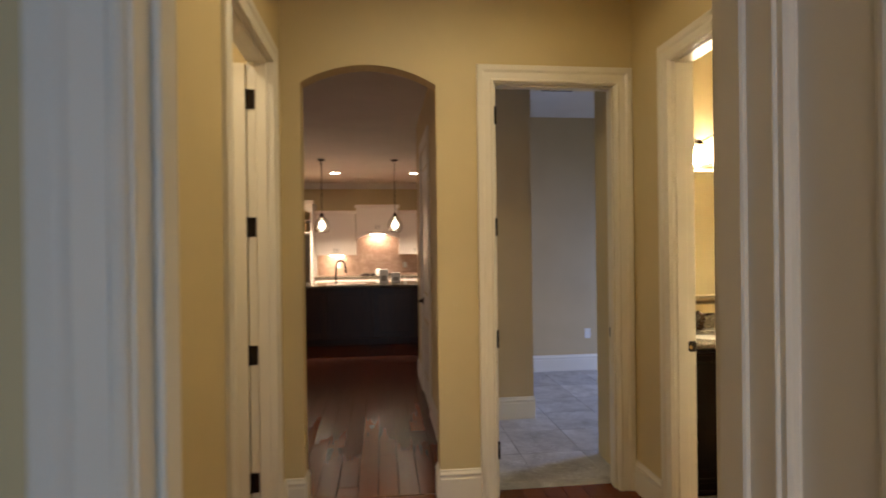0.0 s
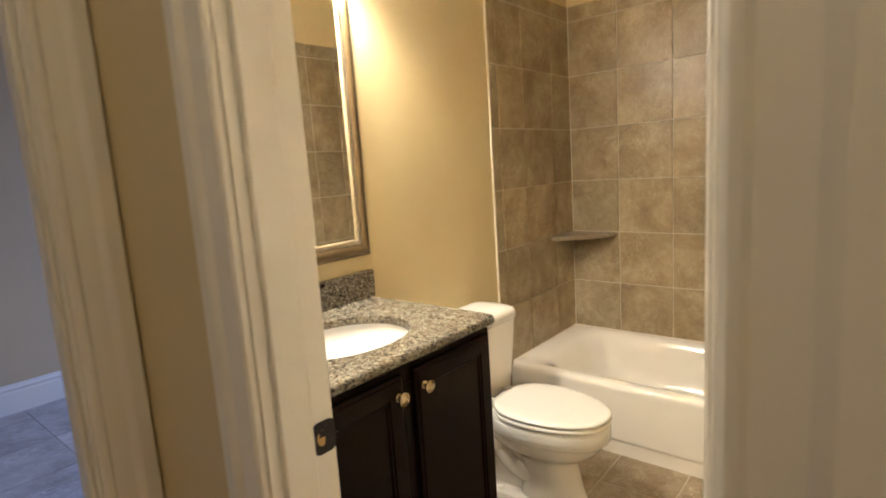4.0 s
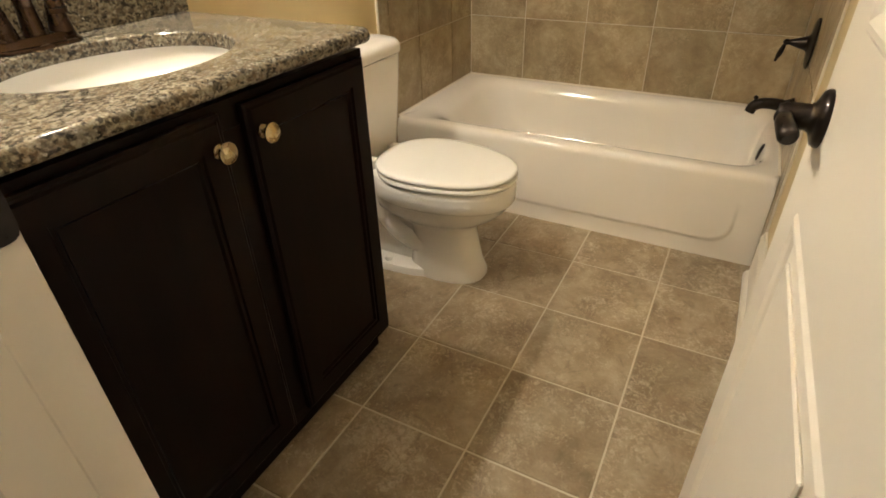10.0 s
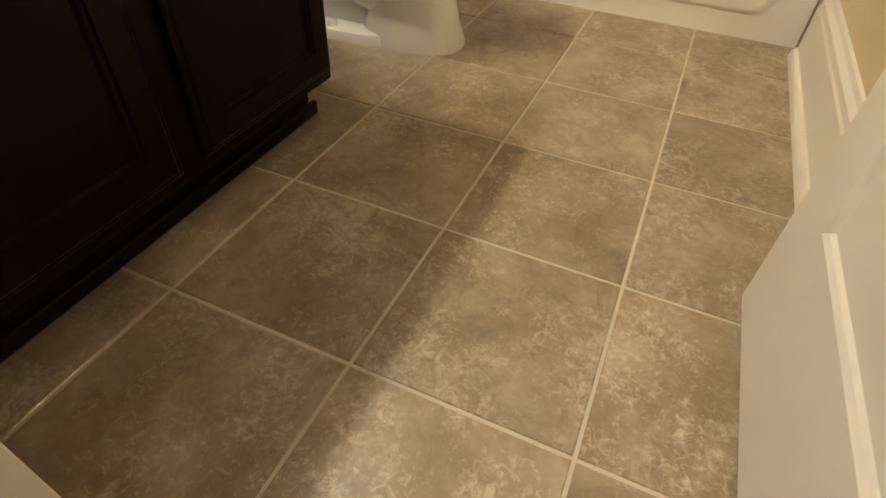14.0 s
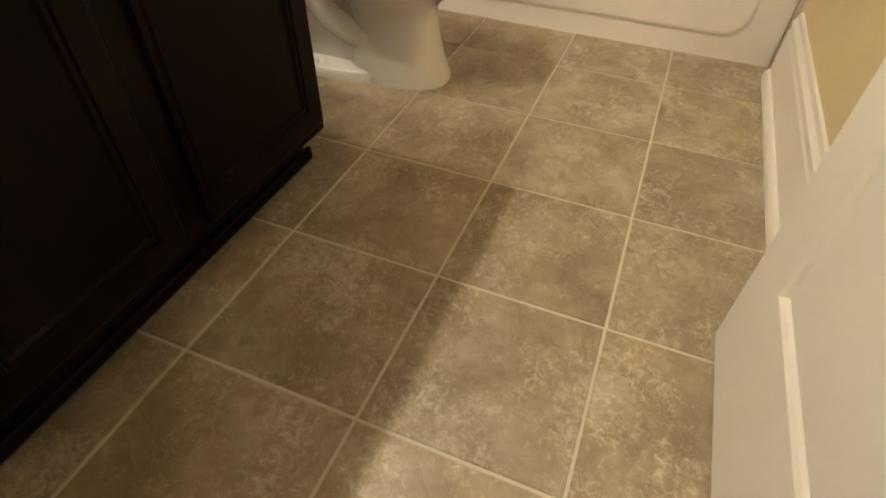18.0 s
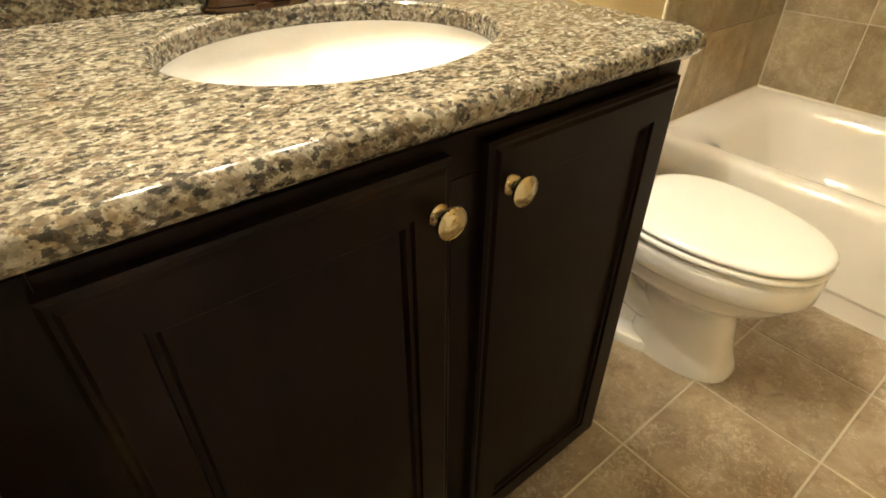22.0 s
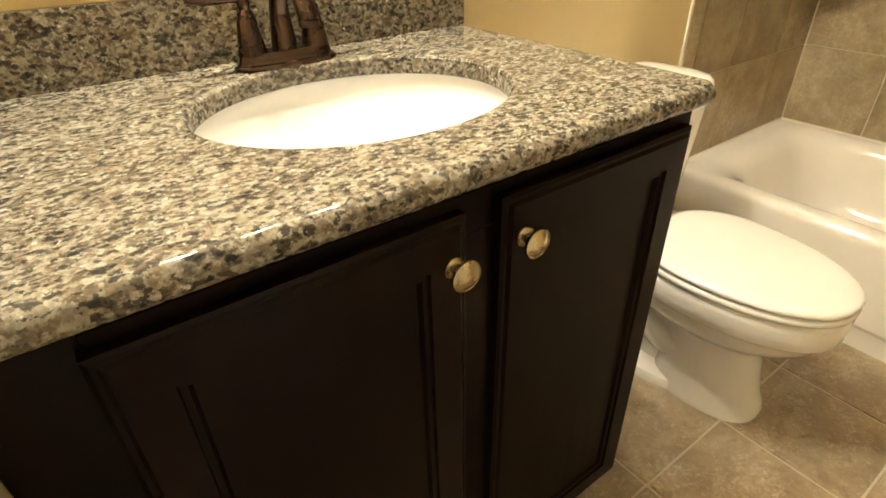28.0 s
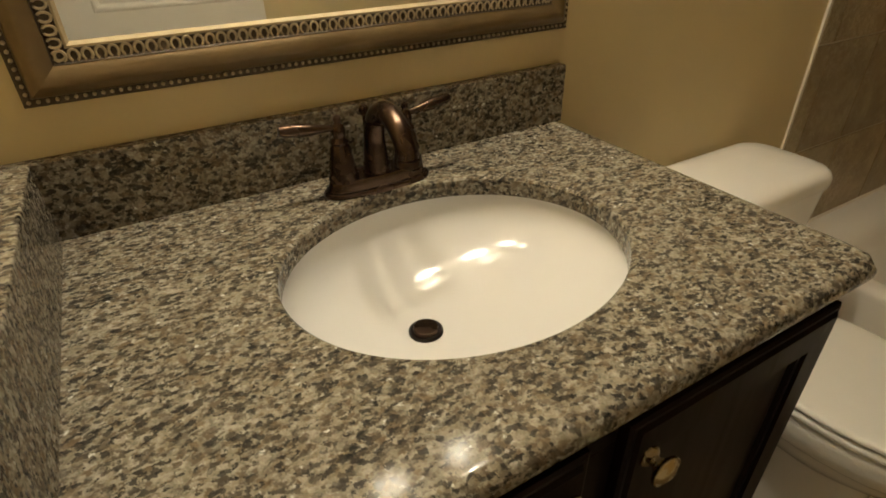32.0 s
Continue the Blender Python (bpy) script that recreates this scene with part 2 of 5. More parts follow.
M_WALLTILE = stone_tile("wall_tile", (0.205, 0.153, 0.084), (0.325, 0.257, 0.153), (0.46, 0.385, 0.252), 0.33, 0.8, 0.36)
M_LAUNDRYTILE = stone_tile("laundry_tile", (0.25, 0.228, 0.195), (0.41, 0.385, 0.345), (0.58, 0.56, 0.52), 0.34, 0.45, 0.4)
M_GRANITE = granite("speckled_granite")
M_PORCELAIN = glossy("porcelain", (0.87, 0.84, 0.785), 0.08, 0, 0.015, 0.5, 4)
M_SINK = glossy("sink_porcelain", (0.75, 0.74, 0.72), 0.10, 0, 0.01, 0.15, 4)
M_TUB = glossy("tub_enamel", (0.88, 0.835, 0.76), 0.08, 0, 0.015, 0.5, 4)
M_SEAT = glossy("toilet_seat_plastic", (0.88, 0.855, 0.79), 0.11, 0, 0.01, 0.2, 4)
M_ESPRESSO = wood("espresso_wood", (0.0035, 0.0014, 0.0009), (0.0092, 0.0036, 0.0021), 0.34, 2, 1.0, 0.0, 0.085)
M_DARKISLAND = wood("dark_island_wood", (0.030, 0.011, 0.006), (0.055, 0.022, 0.012), 0.35, 2)
M_BRONZE = glossy("oil_rubbed_bronze", (0.062, 0.038, 0.025), 0.27, 0.9, 0.04, 0.1, 9)
M_BLACK = glossy("black_bronze", (0.018, 0.013, 0.011), 0.34, 0.7, 0.3, 0.1, 60)
M_NICKEL = glossy("antique_nickel", (0.45, 0.37, 0.22), 0.25, 1.0, 0.06, 0.0, 20)
M_STEEL = glossy("stainless_steel", (0.34, 0.32, 0.30), 0.20, 1.0, 0.06, 0.0, 20)
M_FRAME = glossy("bronze_picture_frame", (0.170, 0.117, 0.055), 0.36, 0.6, 0.16, 0.1, 16)
M_FRAMELIGHT = glossy("silvered_moulding", (0.52, 0.43, 0.29), 0.38, 0.6, 0.15, 0.0, 60)
M_FRAMELIP = glossy("gilded_lip", (0.36, 0.29, 0.18), 0.55, 0.3, 0.08, 0.0, 30)
M_FRAMEDARK = glossy("dark_moulding", (0.07, 0.05, 0.03), 0.45, 0.5, 0.3, 0.0, 60)
M_PLANK = wood("dark_oak_plank", (0.120, 0.027, 0.009), (0.155, 0.040, 0.014), 0.24, 1, 0.6, 0.0, 0.28, 0.0, 0.15)
M_CABWHITE = paint("white_cabinet_paint", (0.78, 0.74, 0.68), 0.35, 90, 0.03, 0.02)
M_SPLASH = stone_tile("kitchen_splash", (0.40, 0.26, 0.19), (0.50, 0.34, 0.25), (0.58, 0.42, 0.32), 0.4)
M_VENT = paint("vent_metal", (0.10, 0.10, 0.11), 0.5)
M_PLASTIC = paint("white_plastic", (0.75, 0.75, 0.74), 0.35, 60, 0.02, 0.01)
M_BRASS = glossy("bare_brass", (0.50, 0.30, 0.10), 0.35, 0.8, 0.3, 0, 60)
M_SHADE = glow("frosted_lamp_shade", (1.0, 0.875, 0.65), 70.0)
M_CAN = glow("recessed_light_lens", (1.0, 0.86, 0.70), 40.0)
M_BULB = glow("pendant_bulb", (1.0, 0.84, 0.62), 25.0)
M_UNDER = glow("under_cabinet_strip", (1.0, 0.80, 0.6), 90.0)
M_MIRROR, _nt, _b = nodes_of("mirror_glass")
_b.inputs["Base Color"].default_value = (0.92, 0.93, 0.91, 1)
_b.inputs["Metallic"].default_value, _b.inputs["Roughness"].default_value = 1.0, 0.0
M_GLASS, _nt, _b = nodes_of("clear_glass")
_b.inputs["Base Color"].default_value = (0.95, 0.97, 0.96, 1)
_b.inputs["Transmission Weight"].default_value, _b.inputs["Roughness"].default_value = 1.0, 0.0

# ---- mesh helpers ----


def part(name, bm, material, parent=None, label="", smooth=False):
    """Links a bmesh as one mesh object, under a thing or under a part."""
    bmesh.ops.recalc_face_normals(bm, faces=bm.faces[:])
    me = bpy.data.meshes.new(name)
    bm.to_mesh(me)
    bm.free()
    me.materials.append(material)
    if smooth:
        for p in me.polygons:
            p.use_smooth = True
        me.set_sharp_from_angle(angle=radians(38))
    ob = new(name, me)
    if parent:
        ob.parent = parent
    if label:
        tagged(ob, label)
    return ob


def thing(name, label, category, group="", kind=""):
    return tagged(new(name), label, category, group, kind)


def block(bm, x0, x1, y0, y1, z0, z1, bevel=0.0, seg=2):
    got = bmesh.ops.create_cube(bm, size=1.0)
    c = Vector(((x0 + x1) / 2, (y0 + y1) / 2, (z0 + z1) / 2))
    for v in got["verts"]:
        v.co = Vector((v.co.x * (x1 - x0), v.co.y * (y1 - y0), v.co.z * (z1 - z0))) + c
    if bevel:
        edges = {e for v in got["verts"] for e in v.link_edges}
        bmesh.ops.bevel(bm, geom=list(edges), offset=bevel, segments=seg, affect="EDGES", profile=0.5)
    return bm


def box(x0, x1, y0, y1, z0, z1, bevel=0.0, seg=2):
    return block(bmesh.new(), x0, x1, y0, y1, z0, z1, bevel, seg)


def loft(bm, rings, closed=True, cap0=True, cap1=True):
    """Skins rings of equally many points."""
    vs = [[bm.verts.new(p) for p in r] for r in rings]
    n = len(vs[0])
    for a, b in zip(vs, vs[1:]):
        for i in range(n if closed else n - 1):
            j = (i + 1) % n
            bm.faces.new((a[i], a[j], b[j], b[i]))
    if closed and cap0:
        bm.faces.new(vs[0][::-1])
    if closed and cap1:
        bm.faces.new(vs[-1])
    return bm


def lathe(profile, at=(0, 0, 0), turn=None, n=24):
    """Turns (radius, height) pairs round the z axis, then poses the solid."""
    bm = bmesh.new()
    rings = [[Vector((max(r, 1e-4) * math.cos(2 * math.pi * i / n), max(r, 1e-4) * math.sin(2 * math.pi * i / n), h)) for i in range(n)] for r, h in profile]
    loft(bm, rings)
    m = Matrix.Translation(at) @ (turn or Matrix())
    bm.transform(m)
    return bm


def tube(points, radii, n=16, bm=None):
    bm = bm or bmesh.new()
    pts = [Vector(p) for p in points]
    if not hasattr(radii, "__len__"):
        radii = [radii] * len(pts)
    rings, side = [], None
    for i, p in enumerate(pts):
        d = (pts[min(i + 1, len(pts) - 1)] - pts[max(i - 1, 0)]).normalized()
        if side is None:
            side = d.orthogonal().normalized()
        side = (side - d * side.dot(d)).normalized()
        up = d.cross(side)
        rings.append([p + (side * math.cos(2 * math.pi * k / n) + up * math.sin(2 * math.pi * k / n)) * radii[i] for k in range(n)])
    return loft(bm, rings)


def bend(points, steps=8):
    """A smooth curve through a few points."""
    pts = [Vector(p) for p in points]
    pts = [2 * pts[0] - pts[1]] + pts + [2 * pts[-1] - pts[-2]]
    out = []
    for a, b, c, d in zip(pts, pts[1:], pts[2:], pts[3:]):
        for k in range(steps):
            t = k / steps
            out.append(0.5 * ((2 * b) + (c - a) * t + (2 * a - 5 * b + 4 * c - d) * t * t + (3 * b - a - 3 * c + d) * t ** 3))
    return out + [pts[-2]]


def strip(profile, a, b, out, up=(0, 0, 1), mitre0=0.0, mitre1=0.0):
    """A moulding from a to b: profile of (along out, along up) pairs; a mitre shifts each end by that share of the up part."""
    a, b, out, up = Vector(a), Vector(b), Vector(out), Vector(up)
    d = (b - a).normalized()
    bm = bmesh.new()
    loft(bm, [[a + out * p + up * q + d * (mitre0 * q) for p, q in profile], [b + out * p + up * q + d * (mitre1 * q) for p, q in profile]])
    return bm


BASE_PROFILE = [(0, 0), (0.016, 0), (0.016, 0.135), (0.013, 0.142), (0.013, 0.152), (0.017, 0.158), (0.017, 0.164), (0.009, 0.176), (0.007, 0.188), (0, 0.190)]
CASE_PROFILE = [(0, 0), (0.012, 0), (0.016, 0.006), (0.016, 0.014), (0.011, 0.020), (0.013, 0.055), (0.019, 0.064), (0.022, 0.070), (0.022, 0.095), (0.018, 0.100), (0, 0.100)]


def structure(ob, label, category=""):
    return tagged(ob, label, category, kind="structure")


def casing(name, label, side, lo, hi, top, wall, out, parent=None):
    """Three mitred mouldings round an opening. side 'x': the wall runs along x at y = wall; 'y': along y at x = wall. out: +1 or -1."""
    root = parent or structure(new(name), label, "trim")

    def p(u, z):
        return (u, wall, z) if side == "x" else (wall, u, z)
    o = (0, out, 0) if side == "x" else (out, 0, 0)
    along = (1, 0, 0) if side == "x" else (0, 1, 0)
    back = tuple(-c for c in along)
    r = 0.006
    part("casing_leg", strip(CASE_PROFILE, p(lo - r, 0), p(lo - r, top + r), o, back, 0, 1), M_TRIM, root)
    part("casing_leg", strip(CASE_PROFILE, p(hi + r, 0), p(hi + r, top + r), o, along, 0, 1), M_TRIM, root)
    part("casing_head", strip(CASE_PROFILE, p(lo - r, top + r), p(hi + r, top + r), o, (0, 0, 1), -1, 1), M_TRIM, root)
    return root


def wall_y(name, label, y0, y1, x0, x1, z1, holes, material, z0=-0.05):
    """A wall along x, from y0 to y1 thick, with openings (left, right, top)."""
    bm = bmesh.new()
    x = x0
    for a, b, t in sorted(holes):
        block(bm, x, a, y0, y1, z0, z1)
        block(bm, a, b, y0, y1, t, z1)
        x = b
    block(bm, x, x1, y0, y1, z0, z1)
    return structure(part(name, bm, material), label, "wall")


def wall_x(name, label, x0, x1, y0, y1, z1, holes, material, z0=-0.05):
    bm = bmesh.new()
    y = y0
    for a, b, t in sorted(holes):
        block(bm, x0, x1, y, a, z0, z1)
        block(bm, x0, x1, a, b, t, z1)
        y = b
    block(bm, x0, x1, y, y1, z0, z1)
    return structure(part(name, bm, material), label, "wall")

# ---- the large structure ----
HALL_E, BATH_W = -1.342, -1.230      # two faces of the wall with the bathroom door
NOOK_N, NOOK_E = -0.735, -0.665      # the side passage behind the bathroom
BATH_N, BATH_S, BATH_E = 0.905, -0.592, 1.325
HALL_N, HALL_W, HALL_S = 0.55, -3.44, -1.86
CEIL = 3.05
DOOR_TOP = 2.475

wall_x("wall_bath_west", "tan painted wall with the bathroom doorway in it", HALL_E, BATH_W, NOOK_N, 1.13, CEIL, [(-0.55, 0.12, DOOR_TOP + 0.02)], M_TAN)
wall_y("wall_bath_north", "tan painted bathroom wall behind the mirror", BATH_N, 1.13, BATH_W, 1.445, CEIL, [], M_TAN)
wall_x("wall_bath_east", "bathroom end wall behind the tub tiles", BATH_E, 1.445, NOOK_N, BATH_N, CEIL, [], M_TAN)
wall_y("wall_bath_south", "tan painted wall between the bathroom and the side passage", NOOK_N, BATH_S, BATH_W, BATH_E, CEIL, [], M_TAN)
wall_x("wall_nook_east", "tan painted end wall of the side passage with a closet doorway", NOOK_E, NOOK_E + 0.12, HALL_S, NOOK_N, CEIL, [(-1.66, -0.91, DOOR_TOP + 0.02)], M_TAN)
wall_x("wall_hall_west", "tan painted hall wall with a closet doorway", HALL_W - 0.12, HALL_W, HALL_S, HALL_N, CEIL, [(-0.52, 0.30, DOOR_TOP + 0.02)], M_TAN)
wall_y("wall_hall_south", "painted wall with the bedroom doorway", HALL_S - 0.12, HALL_S, -5.2, 1.2, CEIL, [(-3.17, -2.36, DOOR_TOP + 0.02)], M_TAN)

# the wall with the arch and the laundry doorway
ARCH_L, ARCH_R, SPRING, RISE = -3.33, -2.55, 2.455, 0.11


def arch_top(x):
    half = (ARCH_R - ARCH_L) / 2
    radius = (half * half + RISE * RISE) / (2 * RISE)
    d = x - (ARCH_L + ARCH_R) / 2
    return SPRING + math.sqrt(radius * radius - d * d) - (radius - RISE)


bm = bmesh.new()
y0, y1 = HALL_N, HALL_N + 0.12
block(bm, -4.7, ARCH_L, y0, y1, -0.05, CEIL)
block(bm, ARCH_R, -2.22, y0, y1, -0.05, CEIL)
block(bm, -2.22, -1.432, y0, y1, DOOR_TOP + 0.02, CEIL)
block(bm, -1.432, HALL_E, y0, y1, -0.05, CEIL)
xs = [ARCH_L + (ARCH_R - ARCH_L) * i / 24 for i in range(25)]
rings = []
for x in xs:
    z = arch_top(x)
    rings.append([(x, y0, z), (x, y1, z), (x, y1, CEIL), (x, y0, CEIL)])
loft(bm, rings)
structure(part("wall_hall_north", bm, M_TAN), "tan painted wall with an arched opening and a doorway", "wall")

# floors
structure(part("floor_bathroom", box(-1.265, BATH_E, BATH_S, BATH_N, -0.06, -0.0020), M_GROUT), "beige grouted bathroom floor", "floor")
structure(part("floor_hall", block(box(-5.2, -1.265, HALL_S - 0.06, 0.66, -0.06, -0.004), -1.265, 1.2, HALL_S - 0.06, NOOK_N, -0.06, -0.004), M_PLANK), "dark hardwood hall floor", "floor")
structure(part("floor_kitchen", box(-9.0, 2.6, 0.67, 9.6, -0.08, -0.02), M_PLANK), "dark glossy hardwood kitchen floor", "floor")
structure(part("floor_laundry", box(-2.33, 2.6, 0.66, 3.7, -0.06, -0.0045), M_LAUNDRYGROUT), "stone-look laundry room floor", "floor")
structure(part("floor_bedroom", box(-5.2, 1.2, -6.0, HALL_S - 0.06, -0.06, 0.0), M_PLANK), "dark hardwood bedroom floor", "floor")
structure(part("ceiling_kitchen", block(box(-9.0, 2.6, 3.82, 9.4, 2.93, CEIL - 0.001), -9.0, -2.45, HALL_N + 0.12, 3.82, 2.93, CEIL - 0.001), M_CEIL), "lower painted kitchen ceiling", "ceiling")
structure(part("ceiling", box(-9.2, 2.8, -6.2, 9.7, CEIL, CEIL + 0.15), M_CEIL), "flat painted ceiling", "ceiling")

# closet, bedroom, laundry and great room shells
wall_x("wall_closet_west", "plain closet wall", -4.8, -4.7, HALL_S, HALL_N + 0.12, CEIL, [], M_TAN)
wall_x("wall_bedroom_west", "grey bedroom wall", -5.3, -5.2, -6.0, HALL_S, CEIL, [], M_GREY)
wall_x("wall_bedroom_east", "grey bedroom wall", 1.2, 1.3, -6.0, NOOK_N, CEIL, [], M_GREY)
bm = bmesh.new()
block(bm, -5.2, -4.0, -6.1, -6.0, -0.05, CEIL)
block(bm, -4.0, -1.6, -6.1, -6.0, -0.05, 0.6)
block(bm, -4.0, -1.6, -6.1, -6.0, 2.3, CEIL)
block(bm, -1.6, 1.2, -6.1, -6.0, -0.05, CEIL)
structure(part("wall_bedroom_south", bm, M_GREY), "grey bedroom wall with a wide window opening", "wall")
wall_x("wall_laundry_west", "tan wall between the laundry room and the kitchen", -2.45, -2.33, HALL_N + 0.12, 3.82, CEIL, [], M_TAN)
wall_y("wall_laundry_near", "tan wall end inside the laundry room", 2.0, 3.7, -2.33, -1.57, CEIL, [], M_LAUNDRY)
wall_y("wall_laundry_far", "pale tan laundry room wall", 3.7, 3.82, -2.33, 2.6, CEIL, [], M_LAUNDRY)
bm = bmesh.new()
block(bm, 2.5, 2.6, 1.13, 1.75, -0.05, CEIL)
block(bm, 2.5, 2.6, 2.9, 3.7, -0.05, CEIL)
block(bm, 2.5, 2.6, 1.75, 2.9, 2.2, CEIL)
structure(part("wall_laundry_east", bm, M_TAN), "laundry room wall with a glazed door opening", "wall")
wall_y("wall_laundry_south", "tan wall behind the bathroom", 1.03, 1.13, 1.445, 2.6, CEIL, [], M_TAN)
wall_y("wall_kitchen_north", "tan kitchen wall above the cabinets", 9.4, 9.5, -9.0, 2.6, CEIL, [], M_TAN)
wall_x("wall_kitchen_east", "tan kitchen wall", 2.6, 2.7, 3.82, 9.5, CEIL, [], M_TAN)
bm = bmesh.new()
block(bm, -9.1, -9.0, 0.5, 2.0, -0.05, CEIL)
block(bm, -9.1, -9.0, 2.0, 5.0, 2.4, CEIL)
block(bm, -9.1, -9.0, 5.0, 9.5, -0.05, CEIL)
structure(part("wall_great_room_west", bm, M_TAN), "great room wall with a wide window opening", "wall")
wall_y("wall_great_room_south", "tan great room wall", HALL_N, HALL_N + 0.12, -9.0, -4.7, CEIL, [], M_TAN)
wall_y("wall_kitchen_return", "pale wall end beside the refrigerator", 7.0, 9.4, -9.0, -5.35, 2.55, [], M_TAN)


def jamb(name, label, side, lo, hi, top, w0, w1, stop):
    """Lining boards of a doorway and its stop. side as in casing(); w0..w1: the wall's faces; stop: where the stop bead lies."""
    root = structure(new(name), label, "door frame")

    def b(u0, u1, v0, v1, z0, z1, bev=0.0015):
        return box(u0, u1, v0, v1, z0, z1, bev, 1) if side == "x" else box(v0, v1, u0, u1, z0, z1, bev, 1)
    part("jamb_board", b(lo - 0.019, lo, w0 - 0.002, w1 + 0.002, 0, top + 0.019), M_TRIM, root)
    part("jamb_board", b(hi, hi + 0.019, w0 - 0.002, w1 + 0.002, 0, top + 0.019), M_TRIM, root)
    part("jamb_head", b(lo, hi, w0 - 0.002, w1 + 0.002, top, top + 0.019), M_TRIM, root)
    s0, s1 = stop
    part("stop_bead", b(lo, lo + 0.011, s0, s1, 0, top, 0.003), M_TRIM, root)
    part("stop_bead", b(hi - 0.011, hi, s0, s1, 0, top, 0.003), M_TRIM, root)
    part("stop_bead", b(lo + 0.011, hi - 0.011, s0, s1, top - 0.011, top, 0.003), M_TRIM, root)
    return root


def hinge(root, at, face, along):
    """A half-mortised butt hinge: a leaf lying on the jamb and its knuckle. face: the way off the jamb; along: across the leaf."""
    a, f, d = Vector(at), Vector(face), Vector(along)
    bm = bmesh.new()
    ring = [a + d * u + f * w for u, w in ((-0.018, 0), (0.018, 0), (0.018, 0.003), (-0.018, 0.003))]
    loft(bm, [[p + Vector((0, 0, -0.05)) for p in ring], [p + Vector((0, 0, 0.05)) for p in ring]])
    leaf = part("hinge", bm, M_BLACK, root, "black metal door hinge")
    k = a + d * 0.022 + f * 0.005
    part("knuckle", tube([k + Vector((0, 0, -0.052)), k + Vector((0, 0, 0.052))], 0.0065, 10), M_BLACK, leaf)


HINGES = (0.29, 0.952, 1.617, 2.28)

bath_jamb = jamb("door_frame_bath", "white painted frame of the bathroom doorway", "y", -0.53, 0.10, DOOR_TOP, HALL_E, -1.216, (HALL_E + 0.02, -1.262))
casing("casing_bath_hall", "white moulded casing round the bathroom doorway", "y", -0.53, 0.10, DOOR_TOP, HALL_E, -1)
inside = structure(new("casing_bath_inside"), "white moulded casing inside the bathroom", "trim")
part("casing_leg", strip(CASE_PROFILE, (BATH_W, 0.1195, 0), (BATH_W, 0.1195, DOOR_TOP + 0.0195), (1, 0, 0), (0, 1, 0), 0, 1), M_TRIM, inside)
part("casing_head", strip(CASE_PROFILE, (BATH_W, BATH_S, DOOR_TOP + 0.0195), (BATH_W, 0.1195, DOOR_TOP + 0.0195), (1, 0, 0), (0, 0, 1), 0, 1), M_TRIM, inside)
closet_jamb = jamb("door_frame_closet", "white painted frame of the closet doorway", "y", -0.50, 0.28, DOOR_TOP, HALL_W - 0.12, HALL_W, (HALL_W - 0.075, HALL_W - 0.02))
casing("casing_closet", "white moulded casing round the closet doorway", "y", -0.50, 0.28, DOOR_TOP, HALL_W, 1)
laundry_jamb = jamb("door_frame_laundry", "white painted frame of the laundry doorway", "x", -2.20, -1.452, DOOR_TOP, HALL_N, HALL_N + 0.12, (HALL_N + 0.02, HALL_N + 0.075))
casing("casing_laundry", "white moulded casing round the laundry doorway", "x", -2.20, -1.452, DOOR_TOP, HALL_N, -1)
jamb("door_frame_bedroom", "white painted frame of the bedroom doorway", "x", -3.15, -2.38, DOOR_TOP, HALL_S - 0.12, HALL_S, (HALL_S - 0.075, HALL_S - 0.02))
casing("casing_bedroom_hall", "white moulded casing on the hall side", "x", -3.15, -2.38, DOOR_TOP, HALL_S, 1)
casing("casing_bedroom_inside", "white moulded casing on the bedroom side", "x", -3.15, -2.38, DOOR_TOP, HALL_S - 0.12, -1)
for z in HINGES:
    hinge(closet_jamb, (HALL_W - 0.10, 0.28, z), (0, -1, 0), (-1, 0, 0))
    hinge(laundry_jamb, (-2.2015, HALL_N + 0.010, z), (1, 0, 0), (0, -1, 0))
    hinge(bath_jamb, (-1.235, -0.53, z), (0, 1, 0), (1, 0, 0))
part("strike_plate", box(-1.455, -1.4520, HALL_N + 0.075, HALL_N + 0.105, 0.925, 0.985, 0.001, 1), M_BLACK, laundry_jamb, "black strike plate")

# strike plate of the bathroom door, with its crescent hole and lip
bm = bmesh.new()
sx, sz, n = -1.2365, 0.955, 40
outer, hole = [], []
for i in range(n):
    a = 2 * math.pi * i / n
    c, s = math.cos(a), math.sin(a)
    k = (abs(c) ** 5 + abs(s) ** 5) ** (-1 / 5)
    outer.append((sx + 0.0225 * c * k, sz + 0.0285 * s * k))
    cut = 1.0 if c < 0 else 0.45
    hole.append((sx - 0.004 + 0.012 * c * cut, sz + 0.0145 * s))
loft(bm, [[(x, 0.1, z) for x, z in outer], [(x, 0.0975, z) for x, z in outer], [(x, 0.0975, z) for x, z in hole], [(x, 0.1, z) for x, z in hole]], True, False, False)
plate = part("strike_plate", bm, M_BLACK, bath_jamb, "black strike plate with a crescent hole")
# a thin black piece paints the shade inside the latch hole
part("latch_recess", box(sx - 0.0105, sx + 0.004, 0.0981, 0.0986, sz + 0.001, sz + 0.013), M_BLACK, plate, "flat black piece standing for the shade in the latch hole")
part("latch_hole", box(sx - 0.018, sx + 0.004, 0.0988, 0.0998, sz - 0.015, sz + 0.015), M_BRASS, plate, "bare wood in the latch hole")
for dz in (-0.0215, 0.0215):
    part("screw", lathe([(0.0035, 0), (0.0035, 0.0008), (0.002, 0.0014)], (sx, 0.0975, sz + dz), pose(0, 0, 0, 90), 10), M_BLACK, plate)

